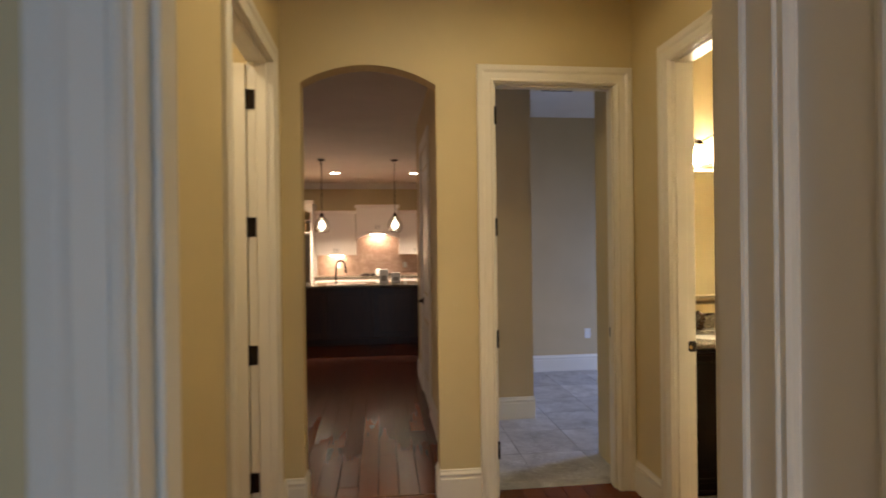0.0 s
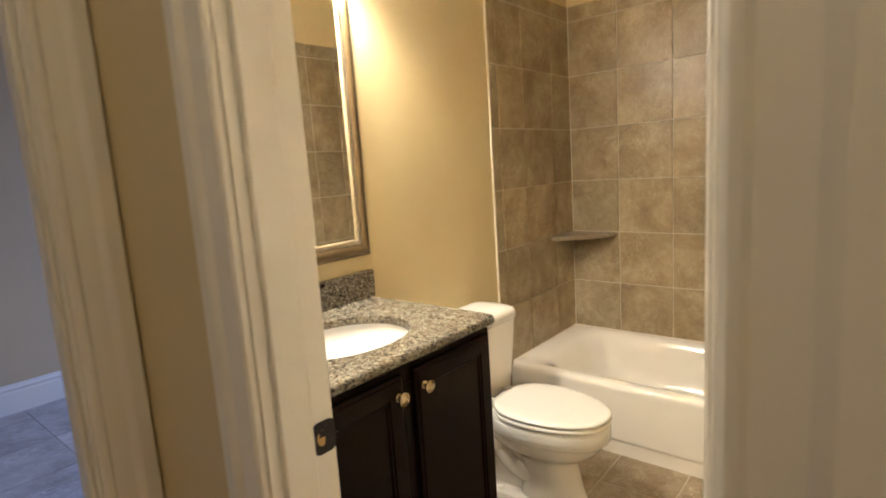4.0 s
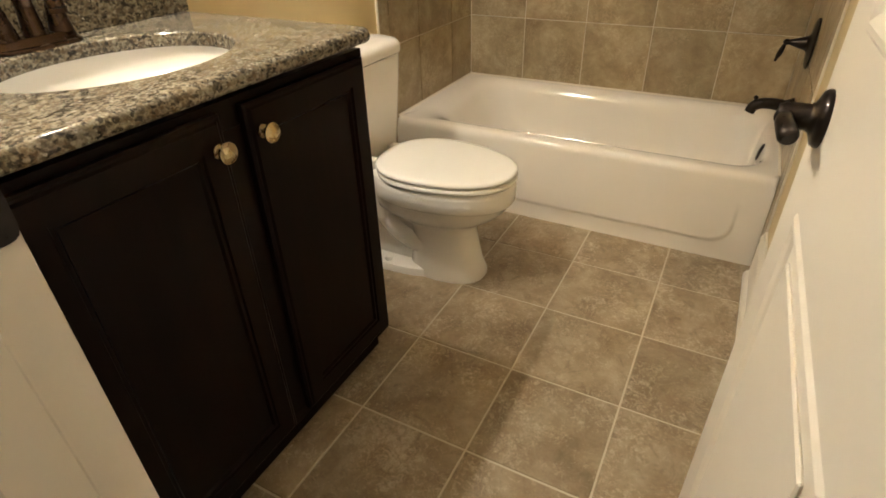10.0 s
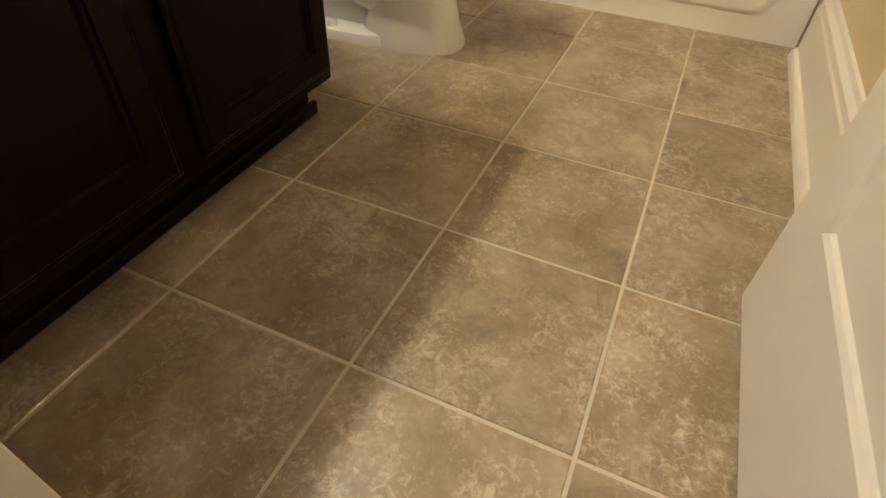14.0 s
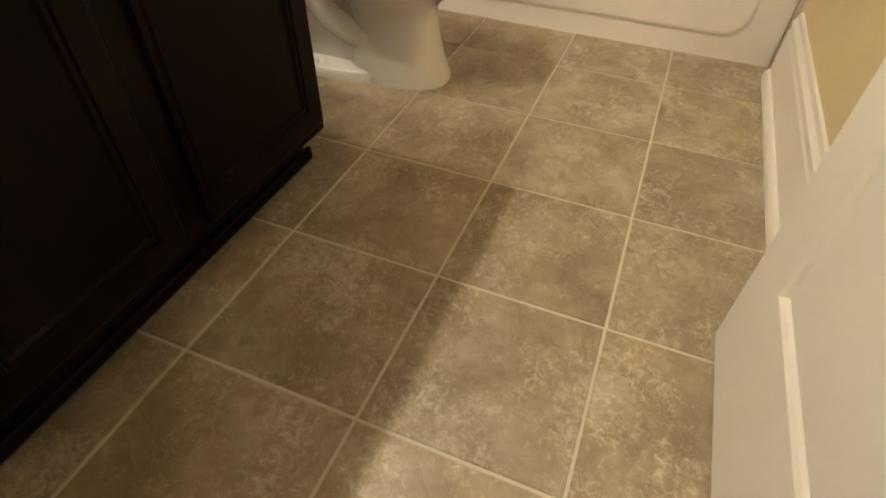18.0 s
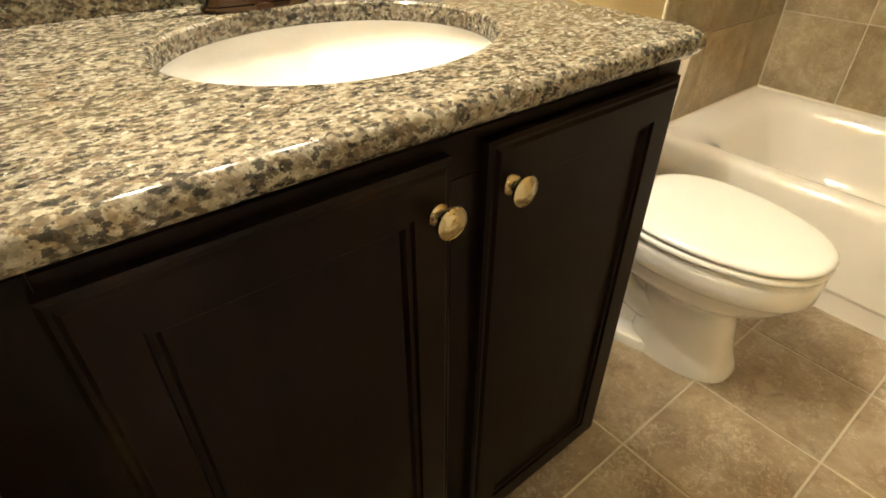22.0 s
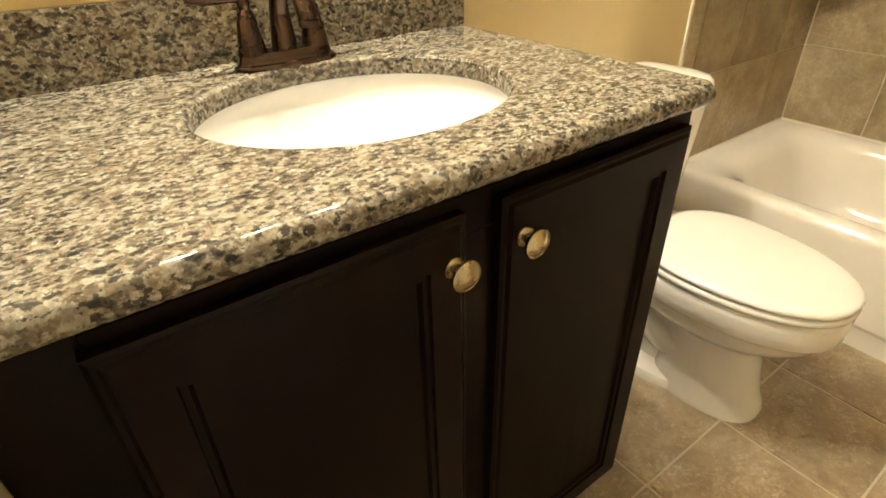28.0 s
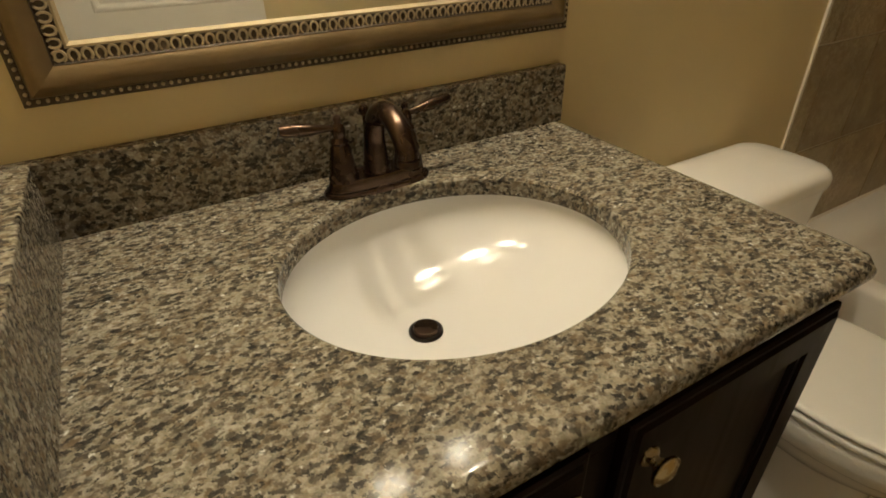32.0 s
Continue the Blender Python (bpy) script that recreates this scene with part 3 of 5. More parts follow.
# baseboards
skirting = structure(new("baseboard"), "tall white moulded baseboards along the walls", "baseboard")
RUNS = [((BATH_W + 0.002, BATH_S, 0), (0.478, BATH_S, 0), (0, 1, 0)),
        ((HALL_E, NOOK_N, 0), (HALL_E, -0.637, 0), (-1, 0, 0)), ((HALL_E - 0.016, NOOK_N, 0), (NOOK_E, NOOK_N, 0), (0, -1, 0)), ((NOOK_E, HALL_S, 0), (NOOK_E, -1.745, 0), (-1, 0, 0)), ((NOOK_E, -0.815, 0), (NOOK_E, NOOK_N, 0), (-1, 0, 0)), ((HALL_E, 0.207, 0), (HALL_E, HALL_N, 0), (-1, 0, 0)),
        ((-2.55, HALL_N, 0), (-2.307, HALL_N, 0), (0, -1, 0)), ((HALL_W, HALL_N, 0), (ARCH_L, HALL_N, 0), (0, -1, 0)),
        ((ARCH_R, HALL_N, 0), (ARCH_R, HALL_N + 0.12, 0), (-1, 0, 0)), ((ARCH_L, HALL_N, 0), (ARCH_L, HALL_N + 0.12, 0), (1, 0, 0)),
        ((HALL_W, HALL_S, 0), (HALL_W, -0.607, 0), (1, 0, 0)), ((HALL_W, 0.387, 0), (HALL_W, HALL_N, 0), (1, 0, 0)),
        ((-2.33, 2.0, 0), (-1.57, 2.0, 0), (0, -1, 0)), ((-1.57, 2.0, 0), (-1.57, 3.7, 0), (1, 0, 0)), ((-1.57, 3.7, 0), (2.5, 3.7, 0), (0, -1, 0)),
        ((-1.44, HALL_N + 0.12, 0), (HALL_E, HALL_N + 0.12, 0), (0, 1, 0)),
        ((-2.45, 0.67, 0), (-2.45, 2.1, 0), (-1, 0, 0)), ((-2.45, 3.2, 0), (-2.45, 3.82, 0), (-1, 0, 0)), ((-9.0, 7.0, 0), (-5.35, 7.0, 0), (0, -1, 0)), ((-5.35, 7.0, 0), (-5.35, 8.5, 0), (1, 0, 0))]
for a, b, o in RUNS:
    part("baseboard_run", strip(BASE_PROFILE, a, b, o), M_TRIM, skirting)
SHOE_PROFILE = [(0.0162, 0), (0.031, 0), (0.031, 0.010), (0.0295, 0.018), (0.026, 0.025), (0.021, 0.029), (0.0162, 0.030)]
part("shoe_moulding", strip(SHOE_PROFILE, (BATH_W + 0.02, BATH_S, 0), (0.472, BATH_S, 0), (0, 1, 0)), M_TRIM, skirting, "rounded white shoe moulding")

# ---- doors ----


def panel_door(name, label, width, panels, height=DOOR_TOP - 0.012, thick=0.035):
    """A leaf along +x from its hinge edge, face at y = 0 and y = -thick, with moulded panels on both faces (left, right, bottom, top)."""
    root = structure(new(name), label, "door")
    part("leaf", box(0, width, -thick + 0.004, -0.004, 0.008, height, 0.001, 1), M_TRIM, root)
    bead = [(0, 0), (0.004, 0), (0.0075, 0.006), (0.0075, 0.012), (0.004, 0.019), (-0.002, 0.026), (-0.002, 0.0)]
    for face, y in ((1, -0.004), (-1, -thick + 0.004)):
        # stiles and rails stand proud of the panels
        x0, x1 = panels[0][0], panels[0][1]
        ya, yb = (y, y + 0.004) if face > 0 else (y - 0.004, y)
        part("stile", box(0, x0, ya, yb, 0.008, height), M_TRIM, root)
        part("stile", box(x1, width, ya, yb, 0.008, height), M_TRIM, root)
        z = 0.008
        for a, b, c, d in panels:
            part("rail", box(x0, x1, ya, yb, z, c), M_TRIM, root)
            z = d
        part("rail", box(x0, x1, ya, yb, z, height), M_TRIM, root)
        o = (0, face, 0)
        for a, b, c, d in panels:
            pts = [(a, y, c), (b, y, c), (b, y, d), (a, y, d)]
            ups = [(0, 0, 1), (-1, 0, 0), (0, 0, -1), (1, 0, 0)]
            for i in range(4):
                part("panel_moulding", strip(bead, pts[i], pts[(i + 1) % 4], o, ups[i], 1, -1), M_TRIM, root)
            part("raised_panel", box(a + 0.045, b - 0.045, *sorted((y, y + face * 0.005)), c + 0.045, d - 0.045, 0.0022, 1), M_TRIM, root)
    return root


def lever(root, at, face, toward):
    """A round rose with a neck and a curved lever. at: on the leaf's face; face: the way off it; toward: where the lever points."""
    a, f, d = Vector(at), Vector(face), Vector(toward)
    turn = f.to_track_quat("Z", "Y").to_matrix().to_4x4()
    rose = part("rose", lathe([(0.0345, 0), (0.0345, 0.004), (0.032, 0.008), (0.024, 0.011), (0.0185, 0.014), (0.0160, 0.018), (0.0155, 0.044), (0.0125, 0.050)], a, turn, 32), M_BLACK, root, "dark bronze door rose", True)
    neck = a + f * 0.040
    pts = bend([neck, neck + d * 0.012 + f * 0.002, neck + d * 0.035 + f * 0.004 + Vector((0, 0, 0.002)), neck + d * 0.052 + f * 0.001 + Vector((0, 0, -0.002)), neck + d * 0.066 - f * 0.003 + Vector((0, 0, -0.008))], 5)
    rad = [0.0125 if i < 5 else 0.0090 + 0.0025 * min(1, (i - 5) / 12) for i in range(len(pts))]
    rad[-2] *= 0.92
    rad[-1] *= 0.7
    part("lever", tube(pts, rad, 14), M_BLACK, rose, "", True)


# the bathroom door, open against the side wall
TWO = lambda w: [(0.108, w - 0.108, 0.22, 0.812), (0.108, w - 0.108, 1.02, 2.31)]
leaf = panel_door("door_bathroom", "white two-panel bathroom door standing open", 0.635, TWO(0.635))
lever(leaf, (0.574, 0.0, 0.914), (0, 1, 0), (-1, 0, 0))
lever(leaf, (0.574, -0.035, 0.914), (0, -1, 0), (-1, 0, 0))
part("latch_plate", box(0.6345, 0.6365, -0.030, -0.005, 0.885, 0.943, 0.0005, 1), M_BLACK, leaf)
leaf.matrix_basis = pose(-1.195, -0.490, 0, 0, 0, 1.2)

leaf = panel_door("door_closet", "white two-panel closet door standing open", 0.775, TWO(0.775))
leaf.matrix_basis = pose(HALL_W - 0.128, 0.268, 0, 0, 0, 180 + 1.0)
lever(leaf, (0.715, 0.0, 0.955), (0, 1, 0), (-1, 0, 0))

leaf = panel_door("door_pantry", "white two-panel pantry door, closed", 0.76, TWO(0.76))
lever(leaf, (0.70, 0.0, 0.955), (0, 1, 0), (-1, 0, 0))
leaf.matrix_basis = pose(-2.452, 2.25, 0, 0, 0, 90)
casing("casing_pantry", "white moulded casing round the pantry door", "y", 2.24, 3.02, DOOR_TOP, -2.45, -1)

leaf = panel_door("door_bedroom", "white two-panel bedroom door standing open", 0.765, TWO(0.765))
leaf.matrix_basis = pose(-2.352, HALL_S - 0.130, 0, 0, 0, -90) @ Matrix.Diagonal((1, -1, 1, 1))

leaf = panel_door("door_linen", "white two-panel linen closet door, closed", 0.706, TWO(0.706))
leaf.matrix_basis = pose(NOOK_E + 0.012, -1.637, 0, 0, 0, 90)
lever(leaf, (0.645, 0.0, 0.955), (0, 1, 0), (-1, 0, 0))
jamb("door_frame_linen", "white painted frame of the closet doorway", "y", -1.64, -0.928, DOOR_TOP, NOOK_E, NOOK_E + 0.12, (NOOK_E + 0.055, NOOK_E + 0.09))
casing("casing_linen", "white moulded casing round the linen closet door", "y", -1.64, -0.928, DOOR_TOP, NOOK_E, -1)

# ---- bathroom: tub ----


def rounded_rect(x0, x1, y0, y1, r, z, n=8):
    out = []
    for cx, cy, a0 in ((x1 - r, y1 - r, 0), (x0 + r, y1 - r, 90), (x0 + r, y0 + r, 180), (x1 - r, y0 + r, 270)):
        for k in range(n):
            a = radians(a0 + 90 * k / (n - 1))
            out.append((cx + r * math.cos(a), cy + r * math.sin(a), z))
    return out


TUB_X, RIM = 0.55, 0.345
tub = thing("bathtub", "white glossy alcove bathtub with a panelled apron", "bathtub")
bm = bmesh.new()
x0, x1, y0, y1 = TUB_X, 1.313, BATH_S + 0.010, BATH_N - 0.010
rings = [rounded_rect(x0, x1, y0, y1, 0.006, RIM - 0.046), rounded_rect(x0, x1, y0, y1, 0.008, RIM - 0.030), rounded_rect(x0 + 0.0015, x1, y0, y1, 0.010, RIM - 0.019), rounded_rect(x0 + 0.006, x1, y0, y1, 0.012, RIM - 0.0095), rounded_rect(x0 + 0.014, x1, y0, y1, 0.014, RIM - 0.003), rounded_rect(x0 + 0.026, x1, y0, y1, 0.016, RIM)]
rings += [rounded_rect(x0 + 0.050, x1 - 0.016, y0 + 0.022, y1 - 0.035, 0.11, RIM), rounded_rect(x0 + 0.066, x1 - 0.026, y0 + 0.030, y1 - 0.060, 0.125, RIM - 0.003), rounded_rect(x0 + 0.082, x1 - 0.037, y0 + 0.039, y1 - 0.088, 0.135, RIM - 0.010), rounded_rect(x0 + 0.096, x1 - 0.047, y0 + 0.047, y1 - 0.115, 0.14, RIM - 0.022),
          rounded_rect(x0 + 0.108, x1 - 0.058, y0 + 0.055, y1 - 0.142, 0.145, RIM - 0.044), rounded_rect(x0 + 0.119, x1 - 0.068, y0 + 0.062, y1 - 0.168, 0.15, RIM - 0.09), rounded_rect(x0 + 0.133, x1 - 0.082, y0 + 0.074, y1 - 0.205, 0.15, RIM - 0.18), rounded_rect(x0 + 0.147, x1 - 0.096, y0 + 0.088, y1 - 0.235, 0.15, RIM - 0.23),
          rounded_rect(x0 + 0.168, x1 - 0.118, y0 + 0.110, y1 - 0.275, 0.15, RIM - 0.265), rounded_rect(x0 + 0.20, x1 - 0.15, y0 + 0.15, y1 - 0.32, 0.13, RIM - 0.280), rounded_rect(x0 + 0.24, x1 - 0.19, y0 + 0.20, y1 - 0.37, 0.11, RIM - 0.285)]
loft(bm, rings, True, False, True)
part("basin", bm, M_TUB, tub, "", True)
# the apron: a panel sunk towards its rounded lower corners, fading out below the rim
bm = bmesh.new()
TOPZ = RIM - 0.046


def panel_outline(inset):
    return rounded_rect(y0 + 0.085 + inset, y1 - 0.085 - inset, 0.062 + inset, TOPZ - 0.004, 0.075, 0, 12)


def plate_ring(x):
    out = []
    for ca, cb in ((y1, TOPZ), (y0, TOPZ), (y0, 0.0), (y1, 0.0)):
        out += [(x, ca, cb)] * 12
    return out


def sunk(depth, inset):
    return [(x0 + depth * max(0.0, min(1.0, (TOPZ - 0.03 - b) / 0.12)), a, b) for a, b, _ in panel_outline(inset)]


loft(bm, [plate_ring(x0 + 0.03), plate_ring(x0), sunk(0.0, 0), sunk(-0.0012, 0.004), sunk(-0.004, 0.009), sunk(-0.0068, 0.014), sunk(-0.008, 0.022)], True, False, True)
bmesh.ops.remove_doubles(bm, verts=bm.verts[:], dist=1e-5)
part("apron", bm, M_TUB, tub, "", True)
part("overflow_plate", lathe([(0.034, 0), (0.034, 0.004), (0.028, 0.009), (0.006, 0.012)], (0.915, y0 + 0.052, 0.292), pose(0, 0, 0, -76), 24), M_BLACK, tub, "dark bronze overflow plate", True)
part("drain", lathe([(0.034, 0), (0.034, 0.004), (0.022, 0.006), (0.02, 0.012), (0.004, 0.014)], (0.915, y0 + 0.26, RIM - 0.2845), None, 24), M_BLACK, tub, "dark bronze drain", True)
part("caulk_bead", strip([(0, 0), (0.007, 0), (0, 0.007)], (x0 + 0.02, BATH_N - 0.009, RIM), (x1, BATH_N - 0.009, RIM), (0, -1, 0)), M_CAULK, tub)
part("caulk_bead", strip([(0, 0), (0.007, 0), (0, 0.007)], (1.3155, y0, RIM), (1.3155, y1, RIM), (-1, 0, 0)), M_CAULK, tub)
part("caulk_bead", strip([(0, 0), (0.007, 0), (0, 0.007)], (x0 + 0.02, BATH_S + 0.009, RIM), (x1, BATH_S + 0.009, RIM), (0, 1, 0)), M_CAULK, tub)

# tub spout and mixing valve on the tiled side wall
TW = BATH_S + 0.010
spout = thing("tub_spout", "dark bronze tub spout with a diverter knob", "tub spout")
part("flange", lathe([(0.034, 0), (0.034, 0.004), (0.027, 0.016), (0.022, 0.03)], (0.915, TW, 0.475), pose(0, 0, 0, -90), 24), M_BLACK, spout, "", True)
pts = bend([(0.915, TW + 0.015, 0.475), (0.915, TW + 0.055, 0.480), (0.915, TW + 0.096, 0.478), (0.915, TW + 0.122, 0.464), (0.915, TW + 0.131, 0.442)], 5)
part("spout_body", tube(pts, [0.022 - 0.004 * i / len(pts) for i in range(len(pts))], 18), M_BLACK, spout, "", True)
part("diverter_knob", lathe([(0.004, 0), (0.004, 0.012), (0.008, 0.016), (0.008, 0.022), (0.003, 0.026)], (0.915, TW + 0.122, 0.478), None, 14), M_BLACK, spout, "", True)
valve = thing("shower_valve", "dark bronze shower valve with a lever handle", "shower valve")
part("escutcheon", lathe([(0.082, 0), (0.082, 0.004), (0.072, 0.009), (0.034, 0.012), (0.026, 0.018), (0.022, 0.022)], (0.915, TW, 0.697), pose(0, 0, 0, -90), 36), M_BLACK, valve, "", True)
stem = lathe([(0.024, 0), (0.021, 0.012), (0.0155, 0.030), (0.0105, 0.044), (0.008, 0.052), (0.0095, 0.056), (0.0105, 0.062), (0.008, 0.069), (0.002, 0.072)], (0.915, TW + 0.018, 0.697), pose(0, 0, 0, -90), 20)
part("stem", stem, M_BLACK, valve, "", True)
part("lever_handle", tube(bend([(0.915, TW + 0.080, 0.697), (0.913, TW + 0.085, 0.680), (0.911, TW + 0.092, 0.655), (0.909, TW + 0.098, 0.632)], 5), [0.0045 + 0.0042 * math.sin(math.pi * min(1.0, i / 13) ** 1.6) for i in range(16)], 12), M_BLACK, valve, "", True)
# corner shelf
shelf = thing("corner_shelf", "grey-brown stone corner shelf in the shower", "shelf")
bm = bmesh.new()
cx, cy, R = 1.3165, BATH_N - 0.0085, 0.281
arc = []
for k in range(21):
    u = k / 20
    bow = 0.10 * u * (1 - u)
    arc.append((cx - R * (1 - u) - bow, cy - R * u - bow))
low = [(cx + (x - cx) * 0.985, cy + (y - cy) * 0.985) for x, y in arc]
loft(bm, [[(x, y, z) for x, y in [(cx, cy)] + pts] for z, pts in ((0.922, low), (0.926, arc), (0.940, arc), (0.945, low))])
part("shelf_slab", bm, M_FLOORTILE, shelf, "polished grey-brown stone")

# ---- toilet ----
TX = 0.078
toilet = thing("toilet", "white two-piece toilet with the lid closed", "toilet")


def egg(cy, half_x, front, back, z, n=40, sq=2.25, cx=TX):
    out = []
    for i in range(n):
        a = 2 * math.pi * i / n
        c, s = math.cos(a), math.sin(a)
        e = 2 / sq
        x = abs(c) ** e * half_x * (1 if c > 0 else -1)
        y = abs(s) ** (e if s > 0 else 2 / 2.0) * (back if s > 0 else front * 0.974) * (1 if s > 0 else -1)
        out.append((cx + x, cy + y, z))
    return out


bm = bmesh.new()
loft(bm, [egg(0.41, 0.101, 0.158, 0.13, 0.0, sq=2.6), egg(0.41, 0.101, 0.158, 0.13, 0.014, sq=2.6), egg(0.41, 0.097, 0.150, 0.128, 0.032, sq=2.6), egg(0.41, 0.091, 0.138, 0.126, 0.065, sq=2.5), egg(0.41, 0.085, 0.128, 0.125, 0.11, sq=2.5), egg(0.412, 0.080, 0.122, 0.125, 0.16, sq=2.4),
          egg(0.415, 0.080, 0.122, 0.14, 0.190, sq=2.3), egg(0.43, 0.092, 0.146, 0.17, 0.209), egg(0.445, 0.118, 0.196, 0.205, 0.230), egg(0.452, 0.143, 0.246, 0.218, 0.258), egg(0.451, 0.156, 0.270, 0.217, 0.285), egg(0.45, 0.1595, 0.279, 0.215, 0.303), egg(0.45, 0.164, 0.2835, 0.215, 0.3085), egg(0.45, 0.1715, 0.2905, 0.215, 0.3115), egg(0.45, 0.1750, 0.2935, 0.215, 0.3165), egg(0.45, 0.1765, 0.2947, 0.215, 0.340), egg(0.45, 0.1765, 0.2947, 0.215, 0.360), egg(0.45, 0.1745, 0.2925, 0.213, 0.371), egg(0.45, 0.168, 0.286, 0.21, 0.379)])
part("bowl", bm, M_PORCELAIN, toilet, "", True)
bm = bmesh.new()
loft(bm, [rounded_rect(TX - 0.105, TX + 0.105, 0.60, 0.80, 0.03, 0.20), rounded_rect(TX - 0.115, TX + 0.115, 0.60, 0.85, 0.03, 0.30), rounded_rect(TX - 0.125, TX + 0.125, 0.60, 0.875, 0.03, 0.365), rounded_rect(TX - 0.12, TX + 0.12, 0.605, 0.87, 0.03, 0.374)])
part("tank_deck", bm, M_PORCELAIN, toilet, "", True)
bm = bmesh.new()
loft(bm, [rounded_rect(TX - 0.055, TX + 0.055, 0.48, 0.79, 0.03, 0.0), rounded_rect(TX - 0.052, TX + 0.052, 0.48, 0.79, 0.03, 0.12), rounded_rect(TX - 0.060, TX + 0.060, 0.47, 0.80, 0.03, 0.24), rounded_rect(TX - 0.09, TX + 0.09, 0.46, 0.80, 0.03, 0.30)])
part("rear_web", bm, M_PORCELAIN, toilet, "", True)
for side in (-1, 1):
    pts = bend([(TX + side * 0.040, 0.44, 0.115), (TX + side * 0.047, 0.50, 0.112), (TX + side * 0.050, 0.56, 0.135), (TX + side * 0.052, 0.615, 0.185), (TX + side * 0.052, 0.655, 0.245), (TX + side * 0.050, 0.71, 0.275), (TX + side * 0.050, 0.755, 0.20), (TX + side * 0.048, 0.775, 0.06)], 5)
    part("trapway", tube(pts, 0.039, 16), M_PORCELAIN, toilet, "", True)
    part("bolt_cap", lathe([(0.013, 0), (0.013, 0.008), (0.009, 0.015), (0.002, 0.017)], (TX + side * 0.098, 0.60, 0.0295), None, 16), M_SEAT, toilet, "white bolt cap", True)
bm = bmesh.new()
loft(bm, [egg(0.60, 0.122, 0.230, 0.185, 0.0, sq=2.8), egg(0.60, 0.122, 0.230, 0.185, 0.018, sq=2.8), egg(0.60, 0.118, 0.226, 0.182, 0.027, sq=2.8), egg(0.60, 0.108, 0.216, 0.175, 0.031, sq=2.8)])
part("rear_foot", bm, M_PORCELAIN, toilet, "", True)
bm = bmesh.new()
loft(bm, [egg(0.455, 0.170, 0.292, 0.175, 0.381), egg(0.455, 0.176, 0.298, 0.178, 0.3825), egg(0.455, 0.1798, 0.3018, 0.180, 0.386), egg(0.455, 0.181, 0.303, 0.180, 0.3905), egg(0.455, 0.1798, 0.3018, 0.180, 0.3955), egg(0.455, 0.176, 0.298, 0.178, 0.399), egg(0.455, 0.170, 0.292, 0.176, 0.4005)])
part("seat", bm, M_SEAT, toilet, "", True)
bm = bmesh.new()
loft(bm, [egg(0.455, 0.170, 0.292, 0.180, 0.4032), egg(0.455, 0.176, 0.298, 0.183, 0.4045), egg(0.455, 0.1792, 0.3012, 0.185, 0.4075), egg(0.455, 0.180, 0.302, 0.185, 0.4110), egg(0.455, 0.1785, 0.3005, 0.184, 0.4150), egg(0.455, 0.1745, 0.2960, 0.181, 0.4185), egg(0.455, 0.167, 0.287, 0.174, 0.4208), egg(0.455, 0.150, 0.262, 0.158, 0.4225), egg(0.455, 0.10, 0.18, 0.11, 0.4238), egg(0.455, 0.03, 0.06, 0.04, 0.4242)])
part("lid", bm, M_SEAT, toilet, "", True)
for side in (-1, 1):
    part("seat_hinge", box(TX + side * 0.07 - 0.02, TX + side * 0.07 + 0.02, 0.632, 0.668, 0.374, 0.412, 0.008, 3), M_SEAT, toilet, "", True)
bm = bmesh.new()
loft(bm, [rounded_rect(TX - 0.160, TX + 0.160, 0.690, 0.872, 0.045, 0.374), rounded_rect(TX - 0.172, TX + 0.172, 0.680, 0.876, 0.05, 0.39), rounded_rect(TX - 0.190, TX + 0.190, 0.668, 0.88, 0.05, 0.60), rounded_rect(TX - 0.196, TX + 0.196, 0.662, 0.88, 0.05, 0.705)])
part("tank", bm, M_PORCELAIN, toilet, "", True)
bm = bmesh.new()
loft(bm, [rounded_rect(TX - 0.190, TX + 0.190, 0.664, 0.886, 0.06, 0.7055), rounded_rect(TX - 0.195, TX + 0.195, 0.655, 0.890, 0.050, 0.711), rounded_rect(TX - 0.197, TX + 0.197, 0.653, 0.890, 0.052, 0.722), rounded_rect(TX - 0.196, TX + 0.196, 0.654, 0.889, 0.052, 0.735), rounded_rect(TX - 0.192, TX + 0.192, 0.659, 0.886, 0.052, 0.745), rounded_rect(TX - 0.184, TX + 0.184, 0.669, 0.878, 0.050, 0.753), rounded_rect(TX - 0.165, TX + 0.165, 0.688, 0.862, 0.06, 0.7595), rounded_rect(TX - 0.12, TX + 0.12, 0.72, 0.838, 0.045, 0.764), rounded_rect(TX - 0.05, TX + 0.05, 0.757, 0.805, 0.02, 0.766)])
part("tank_lid", bm, M_PORCELAIN, toilet, "", True)
part("flush_lever", tube([(TX - 0.15, 0.664, 0.655), (TX - 0.15, 0.648, 0.655), (TX - 0.10, 0.644, 0.648)], [0.009, 0.009, 0.006], 10), M_NICKEL, toilet, "metal flush lever", True)

# ---- vanity ----
VX0, VX1, VF = -1.228, -0.400, 0.352
vanity = thing("vanity_cabinet", "dark espresso wooden vanity cabinet with two doors", "vanity")
part("body", box(VX0, VX1 - 0.018, VF + 0.02, 0.900, 0.10, 0.73), M_ESPRESSO, vanity)
part("side_panel", box(VX1 - 0.018, VX1, VF + 0.02, 0.900, 0.10, 0.880), M_ESPRESSO, vanity)
part("side_panel", box(VX0, VX0 + 0.018, VF + 0.02, 0.900, 0.73, 0.880), M_ESPRESSO, vanity)
part("toe_kick", box(VX0, VX1 - 0.002, 0.415, 0.900, 0.0, 0.10), M_ESPRESSO, vanity)
part("toe_trim", box(VX0, VX1 + 0.012, 0.402, 0.415, 0.0, 0.032, 0.005, 2), M_ESPRESSO, vanity)
